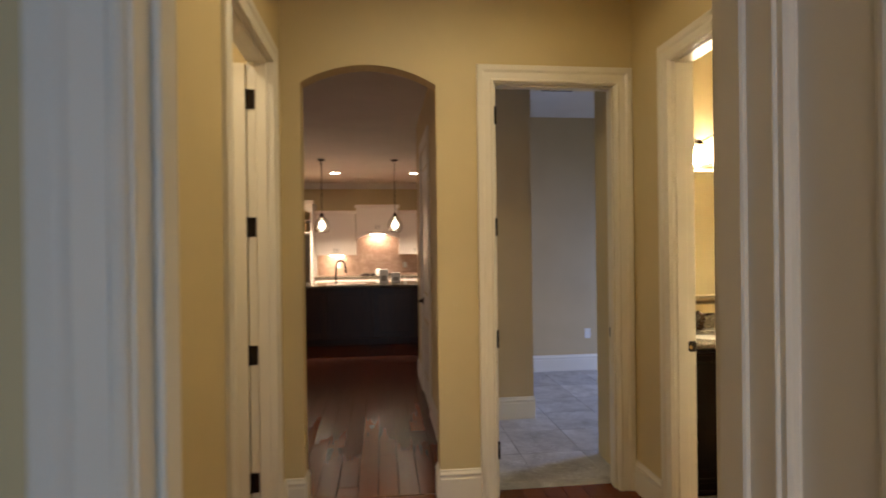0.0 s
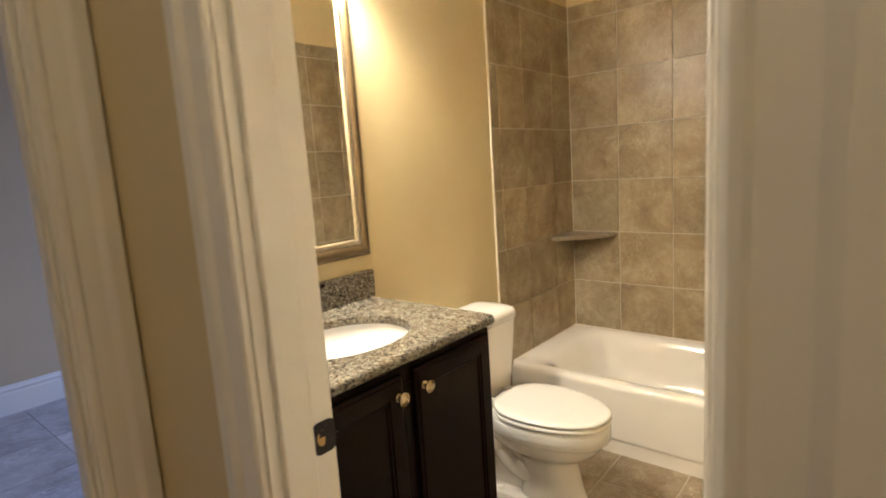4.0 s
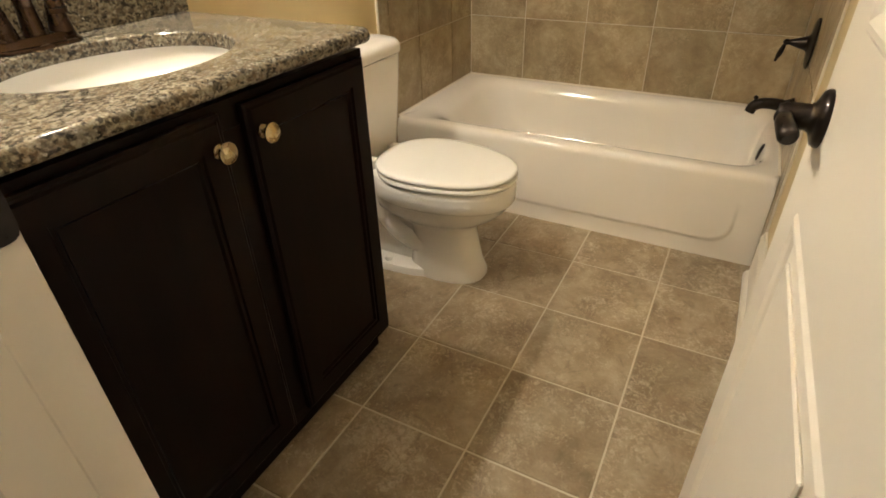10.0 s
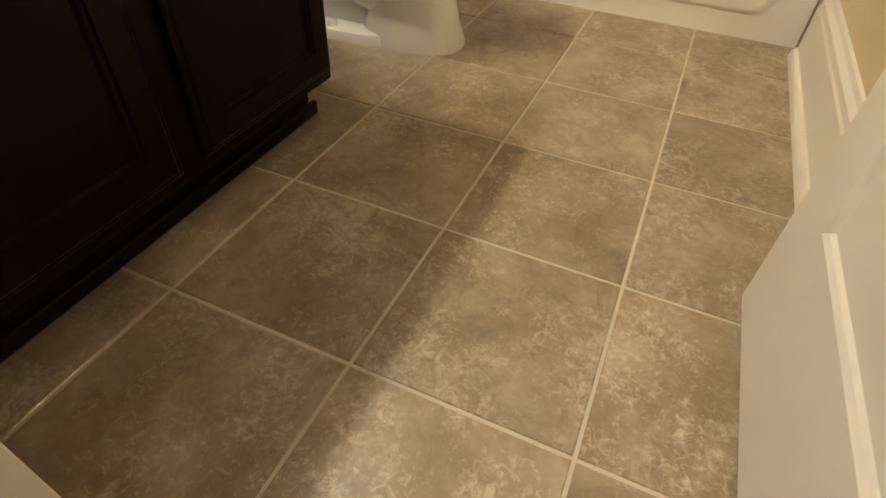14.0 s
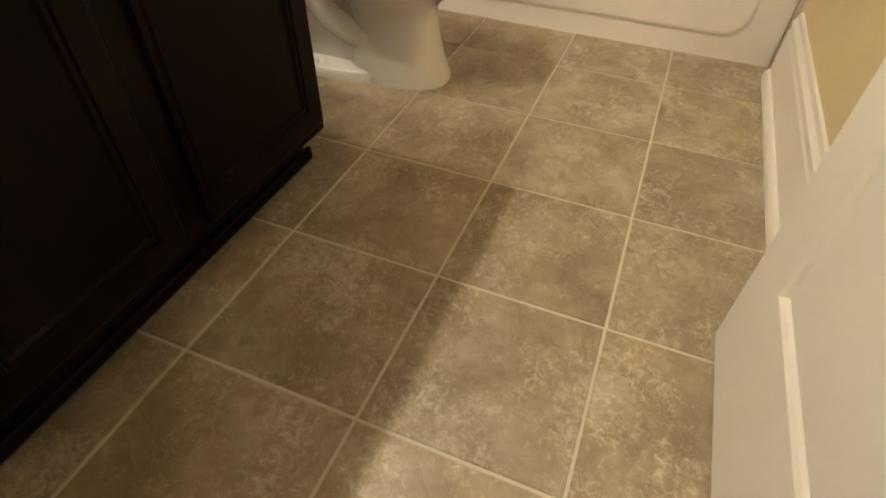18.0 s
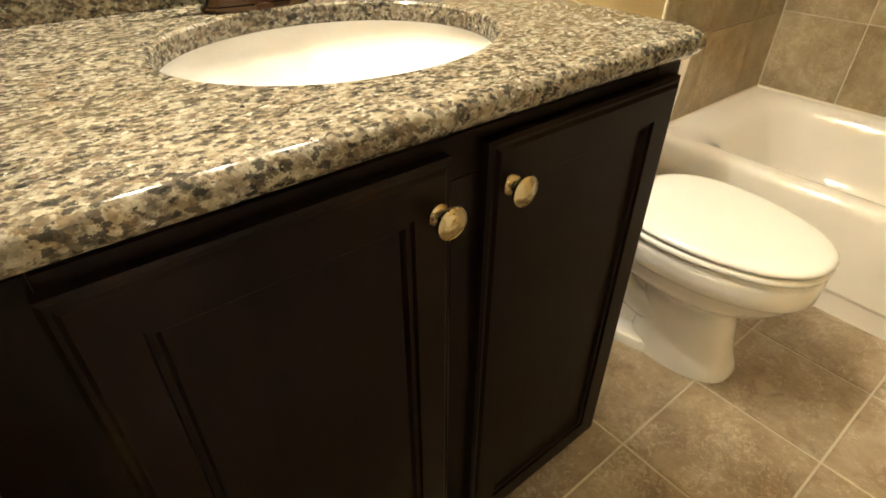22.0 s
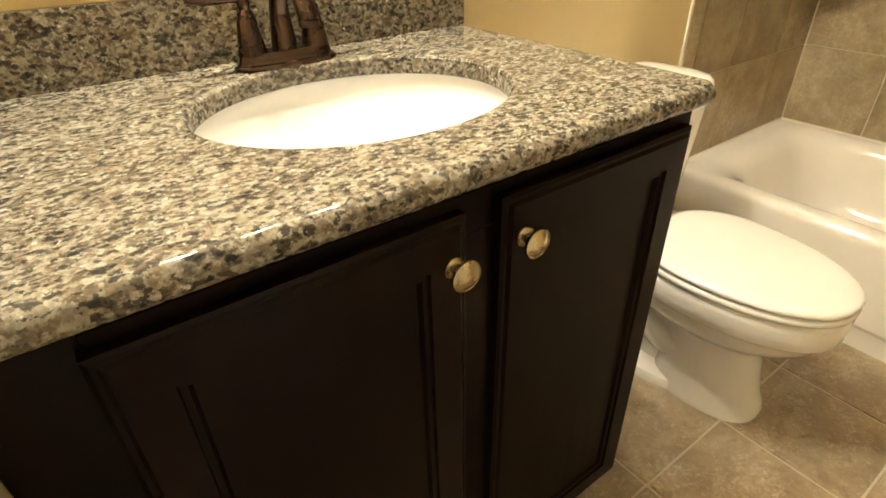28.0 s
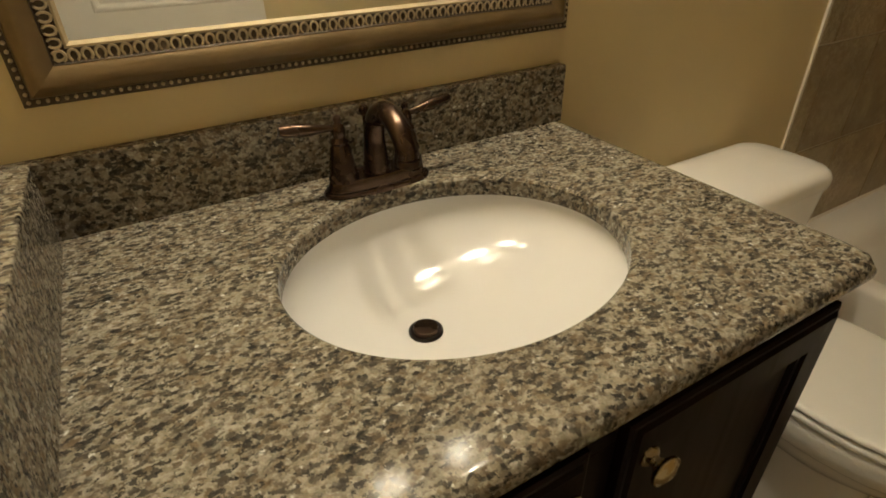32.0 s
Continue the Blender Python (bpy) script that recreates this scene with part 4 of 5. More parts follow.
part("face_stile", box(VX0, -1.150, VF, VF + 0.02, 0.10, 0.880), M_ESPRESSO, vanity)
part("face_stile", box(-0.452, VX1, VF, VF + 0.02, 0.10, 0.880), M_ESPRESSO, vanity)
part("face_stile", box(-0.822, -0.748, VF, VF + 0.02, 0.14, 0.83), M_ESPRESSO, vanity)
part("face_rail", box(-1.150, -0.452, VF, VF + 0.02, 0.83, 0.880, 0.0015, 1), M_ESPRESSO, vanity)
part("face_rail", box(-1.150, -0.452, VF, VF + 0.02, 0.10, 0.14, 0.0015, 1), M_ESPRESSO, vanity)


def vanity_door(x0, x1, knob_x):
    z0, z1, front, back = 0.127, 0.866, 0.333, 0.3515
    w = 0.062
    door = part("door", box(x0 + 0.01, x1 - 0.01, front + 0.010, back, z0 + 0.01, z1 - 0.01), M_ESPRESSO, vanity)
    prof = [(0, 0), (0.012, 0), (0.0145, 0.004), (0.0145, 0.008), (0.0185, 0.012), (0.0185, w - 0.012), (0.014, w - 0.010), (0.014, w - 0.004), (0.009, w), (0, w)]
    corners = [(x0, back, z0), (x1, back, z0), (x1, back, z1), (x0, back, z1)]
    ups = [(0, 0, 1), (-1, 0, 0), (0, 0, -1), (1, 0, 0)]
    for i, nm in enumerate(("door_rail", "door_stile", "door_rail", "door_stile")):
        part(nm, strip(prof, corners[i], corners[(i + 1) % 4], (0, -1, 0), ups[i], 1, -1), M_ESPRESSO, door)
    part("knob", lathe([(0.0125, 0), (0.0125, 0.002), (0.0108, 0.004), (0.0066, 0.0062), (0.0060, 0.0095), (0.0088, 0.0125), (0.0142, 0.0162), (0.0174, 0.0185), (0.0182, 0.0205), (0.0178, 0.0222), (0.0168, 0.0226), (0.0163, 0.0219), (0.0155, 0.0220), (0.0135, 0.0238), (0.0095, 0.0258), (0.0050, 0.0270), (0.001, 0.0274)],
                       (knob_x, front, 0.812), pose(0, 0, 0, 90), 28), M_NICKEL, door, "round antique nickel knob", True)


vanity_door(-1.154, -0.810, -0.831)
vanity_door(-0.761, -0.415, -0.731)

# granite top with the sink cut-out
SX, SY, SA, SB = -0.775, 0.609, 0.216, 0.181
CX0, CX1, CY0, CY1, CZ = -1.2295, -0.374, 0.327, 0.904, 0.922
top = thing("granite_countertop", "speckled brown and black granite vanity top with an oval cut-out", "countertop")
N = 128


def edge_ring(inset, z):
    """The slab's outline, its front corners rounded, met by rays from the sink's centre."""
    r = 0.025
    out = []
    for i in range(N):
        a = 2 * math.pi * i / N
        c, s = math.cos(a), math.sin(a)
        kx = ((CX1 - inset if c > 0 else CX0) - SX) / c if abs(c) > 1e-6 else 9e9
        ky = ((CY1 if s > 0 else CY0 + inset) - SY) / s if abs(s) > 1e-6 else 9e9
        k = min(kx, ky)
        p = Vector((SX + c * k, SY + s * k))
        for qx, qy in ((CX1 - inset - r, CY0 + inset + r),):
            if p.x > qx and p.y < qy:
                d = p - Vector((qx, qy))
                p = Vector((qx, qy)) + d * (r / max(d.length, 1e-6)) * min(1.0, max(d.length / r, 1.0) if d.length < r else 1.0)
        out.append((p.x, p.y, z))
    return out


def ellipse(a, b, z, n=N, cx=SX, cy=SY):
    return [(cx + a * math.cos(2 * math.pi * i / n), cy + b * math.sin(2 * math.pi * i / n), z) for i in range(n)]


bm = bmesh.new()
TH = 0.028
loft(bm, [ellipse(SA, SB, CZ - TH), ellipse(SA, SB, CZ - 0.003), ellipse(SA + 0.003, SB + 0.003, CZ), ellipse(SA + 0.008, SB + 0.008, CZ), edge_ring(0.018, CZ), edge_ring(0.0125, CZ - 0.0005), edge_ring(0.0085, CZ - 0.0018), edge_ring(0.0052, CZ - 0.0040), edge_ring(0.0026, CZ - 0.0070), edge_ring(0.0008, CZ - 0.0105), edge_ring(0.0, CZ - 0.0145),
          edge_ring(0.0, CZ - 0.020), edge_ring(0.0015, CZ - 0.0245), edge_ring(0.005, CZ - 0.0285), edge_ring(0.011, CZ - TH), ellipse(SA, SB, CZ - TH)], True, False, False)
bmesh.ops.remove_doubles(bm, verts=bm.verts[:], dist=1e-5)
part("slab", bm, M_GRANITE, top, "", True)
part("backsplash", box(-1.2295, -0.378, 0.884, 0.9045, CZ, CZ + 0.103, 0.002, 2), M_GRANITE, top, "granite backsplash")
part("side_splash", box(-1.2298, -1.190, 0.335, 0.884, CZ, CZ + 0.103, 0.002, 2), M_GRANITE, top, "granite side splash")

sink = thing("undermount_sink", "white oval porcelain undermount sink", "sink")
bm = bmesh.new()
zb = CZ - TH - 0.001
rings = [ellipse(SA + 0.03, SB + 0.03, zb), ellipse(SA + 0.008, SB + 0.008, zb)]
for d, k, s in ((0.012, 0.995, 0), (0.027, 0.965, 0.002), (0.046, 0.89, 0.006), (0.064, 0.76, 0.011), (0.080, 0.58, 0.017), (0.0925, 0.36, 0.023), (0.0995, 0.17, 0.027), (0.101, 0.105, 0.028)):
    rings.append(ellipse((SA + 0.006) * k, (SB + 0.006) * k, zb - d * 1.07, N, SX - s * 1.36, SY + s * 0.93))
loft(bm, rings, True, False, True)
part("bowl", bm, M_SINK, sink, "", True)
dr = part("drain_flange", lathe([(0.0235, -0.002), (0.0235, 0.002), (0.021, 0.004), (0.0175, 0.0035), (0.016, -0.001)], (SX - 0.038, SY + 0.026, zb - 0.1075), None, 32), M_BLACK, sink, "dark bronze drain ring", True)
part("stopper", lathe([(0.0175, -0.002), (0.0175, 0.0055), (0.0160, 0.0078), (0.002, 0.0085)], (SX - 0.038, SY + 0.026, zb - 0.1075), None, 28), M_BRONZE, dr, "", True)

# ---- faucet ----
FX, FY, FZ = -0.786, 0.819, CZ
faucet = thing("sink_faucet", "oil-rubbed bronze two-handle faucet with an arched spout", "faucet")
bm = bmesh.new()


def base_ring(k, z, grow=0.0):
    out = []
    for i in range(48):
        a = 2 * math.pi * i / 48
        c, s = math.cos(a), math.sin(a)
        waist = 0.82 + 0.18 * abs(c) + 0.10 * max(0, 1 - abs(c) * 3)
        out.append((FX + (0.078 * k + grow) * (abs(c) ** 0.8) * (1 if c > 0 else -1), FY + (0.027 * k + grow) * waist * (abs(s) ** 0.85) * (1 if s > 0 else -1), z))
    return out


loft(bm, [base_ring(1.0, FZ, 0.004), base_ring(1.0, FZ + 0.005, 0.0045), base_ring(1.0, FZ + 0.0075, 0.003), base_ring(1.0, FZ + 0.0085, -0.001), base_ring(0.97, FZ + 0.013, -0.001), base_ring(0.93, FZ + 0.021), base_ring(0.89, FZ + 0.024)])
part("base_plate", bm, M_BRONZE, faucet, "", True)
for side, dirx in ((-1, (-0.99, 0.05)), (1, (0.985, 0.13))):
    hx = FX + side * 0.051
    body = part("handle_body", lathe([(0.0216, 0.0000), (0.0204, 0.0090), (0.0173, 0.0269), (0.0143, 0.0471), (0.0115, 0.0527), (0.0127, 0.0555), (0.0112, 0.0589), (0.0081, 0.0622), (0.0090, 0.0667), (0.0099, 0.0717), (0.0081, 0.0779), (0.0048, 0.0824), (0.0061, 0.0863), (0.0052, 0.0908), (0.0009, 0.0928)], (hx, FY, FZ + 0.022), None, 24), M_BRONZE, faucet, "", True)
    d = Vector((dirx[0], dirx[1], 0.11))
    p = Vector((hx, FY, FZ + 0.0970))
    pts = [p + d * (0.079 * t / 12) for t in range(13)]
    rad = [0.0045, 0.0045, 0.0046, 0.0052, 0.0062, 0.0073, 0.0082, 0.0088, 0.0090, 0.0088, 0.0085, 0.0080, 0.0062]
    part("lever", tube(pts, rad, 14), M_BRONZE, body, "", True)
pts = bend([(FX, FY, FZ + 0.018), (FX, FY, FZ + 0.050), (FX, FY - 0.002, FZ + 0.080), (FX, FY - 0.018, FZ + 0.110), (FX, FY - 0.050, FZ + 0.1225), (FX, FY - 0.082, FZ + 0.112), (FX, FY - 0.100, FZ + 0.092), (FX, FY - 0.105, FZ + 0.076)], 7)
rad = [0.0142 + 0.0065 * max(0.0, 1 - i / 16) ** 1.3 for i in range(len(pts))]
part("spout", tube(pts, rad, 22), M_BRONZE, faucet, "", True)
part("aerator", lathe([(0.0152, 0), (0.0152, 0.006), (0.0142, 0.008)], (FX, FY - 0.1053, FZ + 0.069), None, 22), M_BRONZE, faucet, "", True)
rod = part("lift_rod", tube([(FX, FY + 0.030, FZ + 0.02), (FX, FY + 0.030, FZ + 0.098)], 0.0025, 8), M_BRONZE, faucet, "", True)
part("rod_knob", lathe([(0.003, 0), (0.0065, 0.004), (0.0075, 0.009), (0.006, 0.014), (0.001, 0.017)], (FX, FY + 0.030, FZ + 0.096), None, 16), M_BRONZE, rod, "", True)

# ---- framed mirror ----
MIRROR_LEAN = -0.3
MX0, MX1, MZ0, MZ1, MW = -1.172, -0.378, 1.085, 2.065, BATH_N
mirror = thing("framed_mirror", "large wall mirror in an ornate antique bronze frame", "mirror")
part("glass", box(MX0 + 0.06, MX1 - 0.06, MW - 0.010, MW - 0.006, MZ0 + 0.06, MZ1 - 0.06), M_MIRROR, mirror)
corners = [(MX0, MW - 0.001, MZ0), (MX1, MW - 0.001, MZ0), (MX1, MW - 0.001, MZ1), (MX0, MW - 0.001, MZ1)]
ups = [(0, 0, 1), (-1, 0, 0), (0, 0, -1), (1, 0, 0)]
GROOVE = [(0, 0), (0.009, 0), (0.011, 0.002), (0.0105, 0.0095), (0, 0.0095)]
MAIN = [(0, 0.0097), (0.0135, 0.0097), (0.016, 0.011), (0.018, 0.0145), (0.0195, 0.0165), (0.0245, 0.0205), (0.0255, 0.0245), (0.0235, 0.032), (0.0200, 0.0385), (0.0175, 0.041), (0.0170, 0.0425), (0, 0.0425)]
BAND = [(0, 0.0430), (0.0165, 0.0430), (0.0175, 0.0435), (0.0150, 0.046), (0.0150, 0.0575), (0.0165, 0.0585), (0, 0.0585)]
LIP = [(0, 0.0590), (0.0165, 0.0590), (0.0165, 0.0615), (0.0105, 0.0650), (0, 0.0650)]
for i in range(4):
    a, b = corners[i], corners[(i + 1) % 4]
    side = part("frame_side", strip(MAIN, a, b, (0, -1, 0), ups[i], 1, -1), M_FRAME, mirror, "", True)
    part("outer_groove", strip(GROOVE, a, b, (0, -1, 0), ups[i], 1, -1), M_FRAMEDARK, side, "dark groove under the pearls")
    part("ring_band", strip(BAND, a, b, (0, -1, 0), ups[i], 1, -1), M_FRAMEDARK, side, "dark recessed band")
    part("inner_lip", strip(LIP, a, b, (0, -1, 0), ups[i], 1, -1), M_FRAMELIP, side, "pale gilded inner edge")
# pearl row on the outer edge
bm = bmesh.new()
per = [(MX0 + 0.006, MX1 - 0.006, MZ0 + 0.006, "x"), (MX0 + 0.006, MX1 - 0.006, MZ1 - 0.006, "x"), (MZ0 + 0.006, MZ1 - 0.006, MX0 + 0.006, "z"), (MZ0 + 0.006, MZ1 - 0.006, MX1 - 0.006, "z")]
for a, b, c, ax in per:
    count = int((b - a) / 0.0092)
    for k in range(count + 1):
        u = a + (b - a) * k / count
        x, z = (u, c) if ax == "x" else (c, u)
        bmesh.ops.create_icosphere(bm, subdivisions=1, radius=0.0027, matrix=Matrix.Translation((x, MW - 0.0125, z)))
tagged(part("pearl_edge", bm, M_FRAMELIGHT, mirror, "small pearls on the outer edge", True), kind="stuff")
# carved rings, one mesh shared by all
bm = bmesh.new()
rings = []
for i in range(12):
    a = radians(-62 + 304 * i / 11)
    c = Vector((math.cos(a) * 0.0050, 0, math.sin(a) * 0.0066 - 0.0006))
    nrm = Vector((math.cos(a), 0, math.sin(a)))
    rings.append([c + nrm * 0.0017 * math.cos(2 * math.pi * k / 6) + Vector((0, -1, 0)) * 0.0019 * math.sin(2 * math.pi * k / 6) for k in range(6)])
loft(bm, rings)
first = part("carved_ring", bm, M_FRAMELIGHT, mirror, "", True)
ring_mesh = first.data
bpy.data.objects.remove(first)
for a, b, c, turn, ax in ((MX0 + 0.052, MX1 - 0.052, MZ0 + 0.0515, 0, "x"), (MX0 + 0.052, MX1 - 0.052, MZ1 - 0.0515, 180, "x"), (MZ0 + 0.052, MZ1 - 0.052, MX0 + 0.0515, 90, "z"), (MZ0 + 0.052, MZ1 - 0.052, MX1 - 0.0515, -90, "z")):
    count = int((b - a) / 0.0132)
    for k in range(count + 1):
        u = a + (b - a) * k / count
        x, z = (u, c) if ax == "x" else (c, u)
        o = new("carved_ring", ring_mesh)
        o.parent = mirror
        o.matrix_basis = pose(x, MW - 0.0165, z, 0, turn, 0)

# the wall behind it is slightly out of plumb
mirror.matrix_basis = pose(0, MW - 0.001, MZ0, MIRROR_LEAN) @ pose(0, 0.001 - MW, -MZ0)

# ---- vanity light ----
vlight = thing("vanity_light", "bronze three-shade vanity light, lit, above the mirror", "wall lamp")
LZ, LY, LXS = 2.198, 0.82, (-0.963, -0.731, -0.499)
part("back_plate", lathe([(0.06, 0), (0.06, 0.008), (0.05, 0.018), (0.02, 0.024)], (-0.772, BATH_N, LZ + 0.01), pose(0, 0, 0, 90), 32), M_BRONZE, vlight, "", True)
part("arm", tube([(-0.731, BATH_N - 0.02, LZ + 0.01), (-0.731, LY, LZ + 0.003)], 0.008, 10), M_BRONZE, vlight, "", True)
wave = []
for i in range(61):
    u = -0.280 + 0.56 * i / 60
    wave.append((-0.731 + u, LY, LZ + 0.022 + 0.020 * math.cos(2 * math.pi * u / 0.228 + math.pi)))
part("wavy_bar", tube(wave, 0.0055, 10), M_BRONZE, vlight, "wavy bronze bar", True)
for x in LXS:
    holder = part("socket", lathe([(0.004, 0.045), (0.008, 0.036), (0.016, 0.03), (0.024, 0.012), (0.026, 0.0)], (x, LY, LZ - 0.030), None, 20), M_BRONZE, vlight, "", True)
    part("shade", lathe([(0.022, 0.0), (0.030, -0.012), (0.040, -0.05), (0.049, -0.09), (0.055, -0.120), (0.051, -0.119), (0.036, -0.06), (0.015, -0.01)], (x, LY, LZ - 0.028), None, 28), M_SHADE, holder, "glowing frosted glass shade", True)
    lamp("lamp_vanity", "POINT", (x, LY, LZ - 0.118), 24, (1.0, 0.875, 0.65), 0.022)

# ---- laundry room details ----
vent = thing("ceiling_vent", "dark slatted return air vent in the ceiling", "vent")
part("frame", box(-1.31, -0.95, 2.26, 2.60, CEIL - 0.008, CEIL - 0.0005, 0.002, 1), M_PLASTIC, vent)
for k in range(10):
    y = 2.285 + 0.032 * k
    part("slat", box(-1.285, -0.975, y, y + 0.022, CEIL - 0.014, CEIL - 0.0085, 0.001, 1), M_VENT, vent)
part("centre_bar", box(-1.285, -0.975, 2.425, 2.435, CEIL - 0.018, CEIL - 0.0145), M_PLASTIC, vent)
plate = thing("wall_outlet", "white electrical outlet on the grey wall", "outlet")
part("cover_plate", box(-0.445, -0.372, 3.694, 3.6995, 0.385, 0.50, 0.002, 1), M_PLASTIC, plate)
for dz in (0.415, 0.47):
    part("socket_face", box(-0.425, -0.392, 3.6925, 3.6938, dz - 0.017, dz + 0.017, 0.0005, 1), M_TRIM, plate)

# ---- kitchen ----
island = thing("kitchen_island", "dark stained wooden kitchen island", "kitchen island")
IX0, IX1, IY0, IY1 = -4.42, -1.6, 5.9, 6.85
part("body", box(IX0 + 0.03, IX1, IY0 + 0.02, IY1, 0.09, 0.89), M_DARKISLAND, island)
part("toe_kick", box(IX0 + 0.08, IX1, IY0 + 0.08, IY1 - 0.06, -0.02, 0.09), M_DARKISLAND, island)
for k in range(4):
    x = IX0 + 0.05 + 0.68 * k
    part("panel_frame", box(x, x + 0.64, IY0, IY0 + 0.02, 0.11, 0.87, 0.004, 1), M_DARKISLAND, island)
    part("panel", box(x + 0.08, x + 0.56, IY0 - 0.006, IY0, 0.20, 0.78, 0.004, 1), M_DARKISLAND, island)
itop = thing("island_top", "pale speckled granite island top", "countertop")
part("slab", box(IX0 - 0.04, IX1, IY0 - 0.06, IY1 + 0.03, 0.89, 0.93, 0.008, 2), M_GRANITE, itop)
ifau = thing("kitchen_faucet", "tall dark gooseneck kitchen faucet", "faucet")
part("neck", tube(bend([(-3.62, 6.35, 0.93), (-3.62, 6.35, 1.15), (-3.60, 6.34, 1.27), (-3.54, 6.32, 1.31), (-3.48, 6.30, 1.27), (-3.46, 6.29, 1.17)], 5), 0.014, 10), M_BLACK, ifau, "", True)
part("spray_head", lathe([(0.014, 0), (0.022, -0.03), (0.022, -0.06)], (-3.46, 6.29, 1.17), None, 12), M_BLACK, ifau, "", True)
part("base", lathe([(0.03, 0), (0.03, 0.01), (0.018, 0.03)], (-3.62, 6.35, 0.93), None, 14), M_BLACK, ifau, "", True)
isink = thing("kitchen_sink", "white kitchen sink set in the island", "sink")
part("rim", box(-3.75, -3.15, 6.02, 6.40, 0.931, 0.945, 0.005, 1), M_PORCELAIN, isink)
for k, (x, h) in enumerate(((-2.92, 0.22), (-2.72, 0.16))):
    b = thing("counter_box", "small white and grey box on the island", "box")
    part("carton", box(x, x + 0.15, 6.45, 6.57, 0.931, 0.931 + h, 0.004, 1), M_PLASTIC, b)
    part("label", box(x + 0.03, x + 0.12, 6.4485, 6.4495, 0.96, 0.96 + h * 0.4), M_GREY, b)


def cabinet_doors(root, x0, x1, z0, z1, y, count, handles=True):
    w = (x1 - x0) / count
    for k in range(count):
        a, b = x0 + w * k + 0.003, x0 + w * (k + 1) - 0.003
        d = part("door", box(a, b, y - 0.02, y - 0.001, z0 + 0.003, z1 - 0.003, 0.003, 1), M_CABWHITE, root)
        for u0, u1, v0, v1 in ((a, b, z0 + 0.003, z0 + 0.07), (a, b, z1 - 0.07, z1 - 0.003), (a, a + 0.065, z0 + 0.07, z1 - 0.07), (b - 0.065, b, z0 + 0.07, z1 - 0.07)):
            part("door_rail", box(u0, u1, y - 0.027, y - 0.0202, v0, v1, 0.002, 1), M_CABWHITE, d)
        if handles:
            hx = b - 0.03 if k % 2 == 0 else a + 0.03
            part("handle", tube([(hx, y - 0.028, z0 + 0.05), (hx, y - 0.045, z0 + 0.06), (hx, y - 0.045, z0 + 0.13), (hx, y - 0.028, z0 + 0.14)], 0.005, 6), M_BLACK, d)


def upper(label, x0, x1, z0, z1, y0, count):
    c = thing("wall_cabinet", label, "cabinet", "kitchen wall cabinets")
    part("body", box(x0, x1, y0, 9.395, z0, z1), M_CABWHITE, c)
    part("crown", strip([(0, 0), (0.02, 0), (0.03, 0.02), (0.06, 0.05), (0.07, 0.07), (0, 0.07)], (x0 - 0.03, y0, z1), (x1 + 0.03, y0, z1), (0, -1, 0)), M_CABWHITE, c)
    cabinet_doors(c, x0, x1, z0, z1, y0, count)
    return c


upper("white panelled wall cabinet", -4.26, -3.42, 1.37, 2.24, 9.05, 2)
upper("white panelled wall cabinet", -2.50, -1.40, 1.37, 2.24, 9.05, 3)
upper("white panelled wall cabinet", -1.39, 0.2, 1.37, 2.24, 9.05, 4)
hood = upper("white panelled cabinet over the range hood", -3.40, -2.52, 1.86, 2.36, 8.98, 2)
bm = bmesh.new()
rings = []
for k in range(17):
    x = -3.40 + 0.88 * k / 16
    z = 1.72 + 0.10 * (1 - ((x + 2.96) / 0.44) ** 2)
    rings.append([(x, 8.96, z), (x, 9.38, z), (x, 9.38, 1.86), (x, 8.96, 1.86)])
loft(bm, rings)
part("arched_valance", bm, M_CABWHITE, hood)
tall = thing("fridge_surround", "white cabinet round the refrigerator with an arched open shelf", "cabinet")
part("side_panel", box(-5.24, -5.20, 8.55, 9.395, -0.02, 2.42), M_CABWHITE, tall)
part("side_panel", box(-4.30, -4.265, 8.55, 9.395, -0.02, 2.42), M_CABWHITE, tall)
part("top_panel", box(-5.24, -4.265, 8.55, 9.395, 2.42, 2.46), M_CABWHITE, tall)
part("shelf", box(-5.20, -4.30, 8.60, 9.38, 2.08, 2.10), M_CABWHITE, tall)
part("shelf", box(-5.20, -4.30, 8.57, 9.38, 1.83, 1.86), M_CABWHITE, tall)
part("crown", strip([(0, 0), (0.02, 0), (0.03, 0.02), (0.06, 0.05), (0.07, 0.07), (0, 0.07)], (-5.27, 8.55, 2.42), (-4.23, 8.55, 2.42), (0, -1, 0)), M_CABWHITE, tall)
bm = bmesh.new()
rings = []
for k in range(17):
    x = -5.20 + 0.90 * k / 16
    z = 2.24 + 0.11 * (1 - ((x + 4.75) / 0.45) ** 2)
    rings.append([(x, 8.55, z), (x, 8.57, z), (x, 8.57, 2.42), (x, 8.55, 2.42)])
loft(bm, rings)
part("arched_valance", bm, M_CABWHITE, tall)
fridge = thing("refrigerator", "stainless steel french-door refrigerator", "refrigerator")
part("body", box(-5.19, -4.31, 8.62, 9.36, -0.01, 1.80), M_STEEL, fridge)
for a, b, z0, z1 in ((-5.19, -4.753, 0.70, 1.79), (-4.747, -4.31, 0.70, 1.79), (-5.19, -4.31, 0.03, 0.69)):
    part("door", box(a, b, 8.56, 8.615, z0, z1, 0.015, 3), M_STEEL, fridge)
for x in (-4.79, -4.71):
    part("handle", tube([(x, 8.555, 0.85), (x, 8.51, 0.88), (x, 8.51, 1.60), (x, 8.555, 1.63)], 0.014, 8), M_STEEL, fridge)
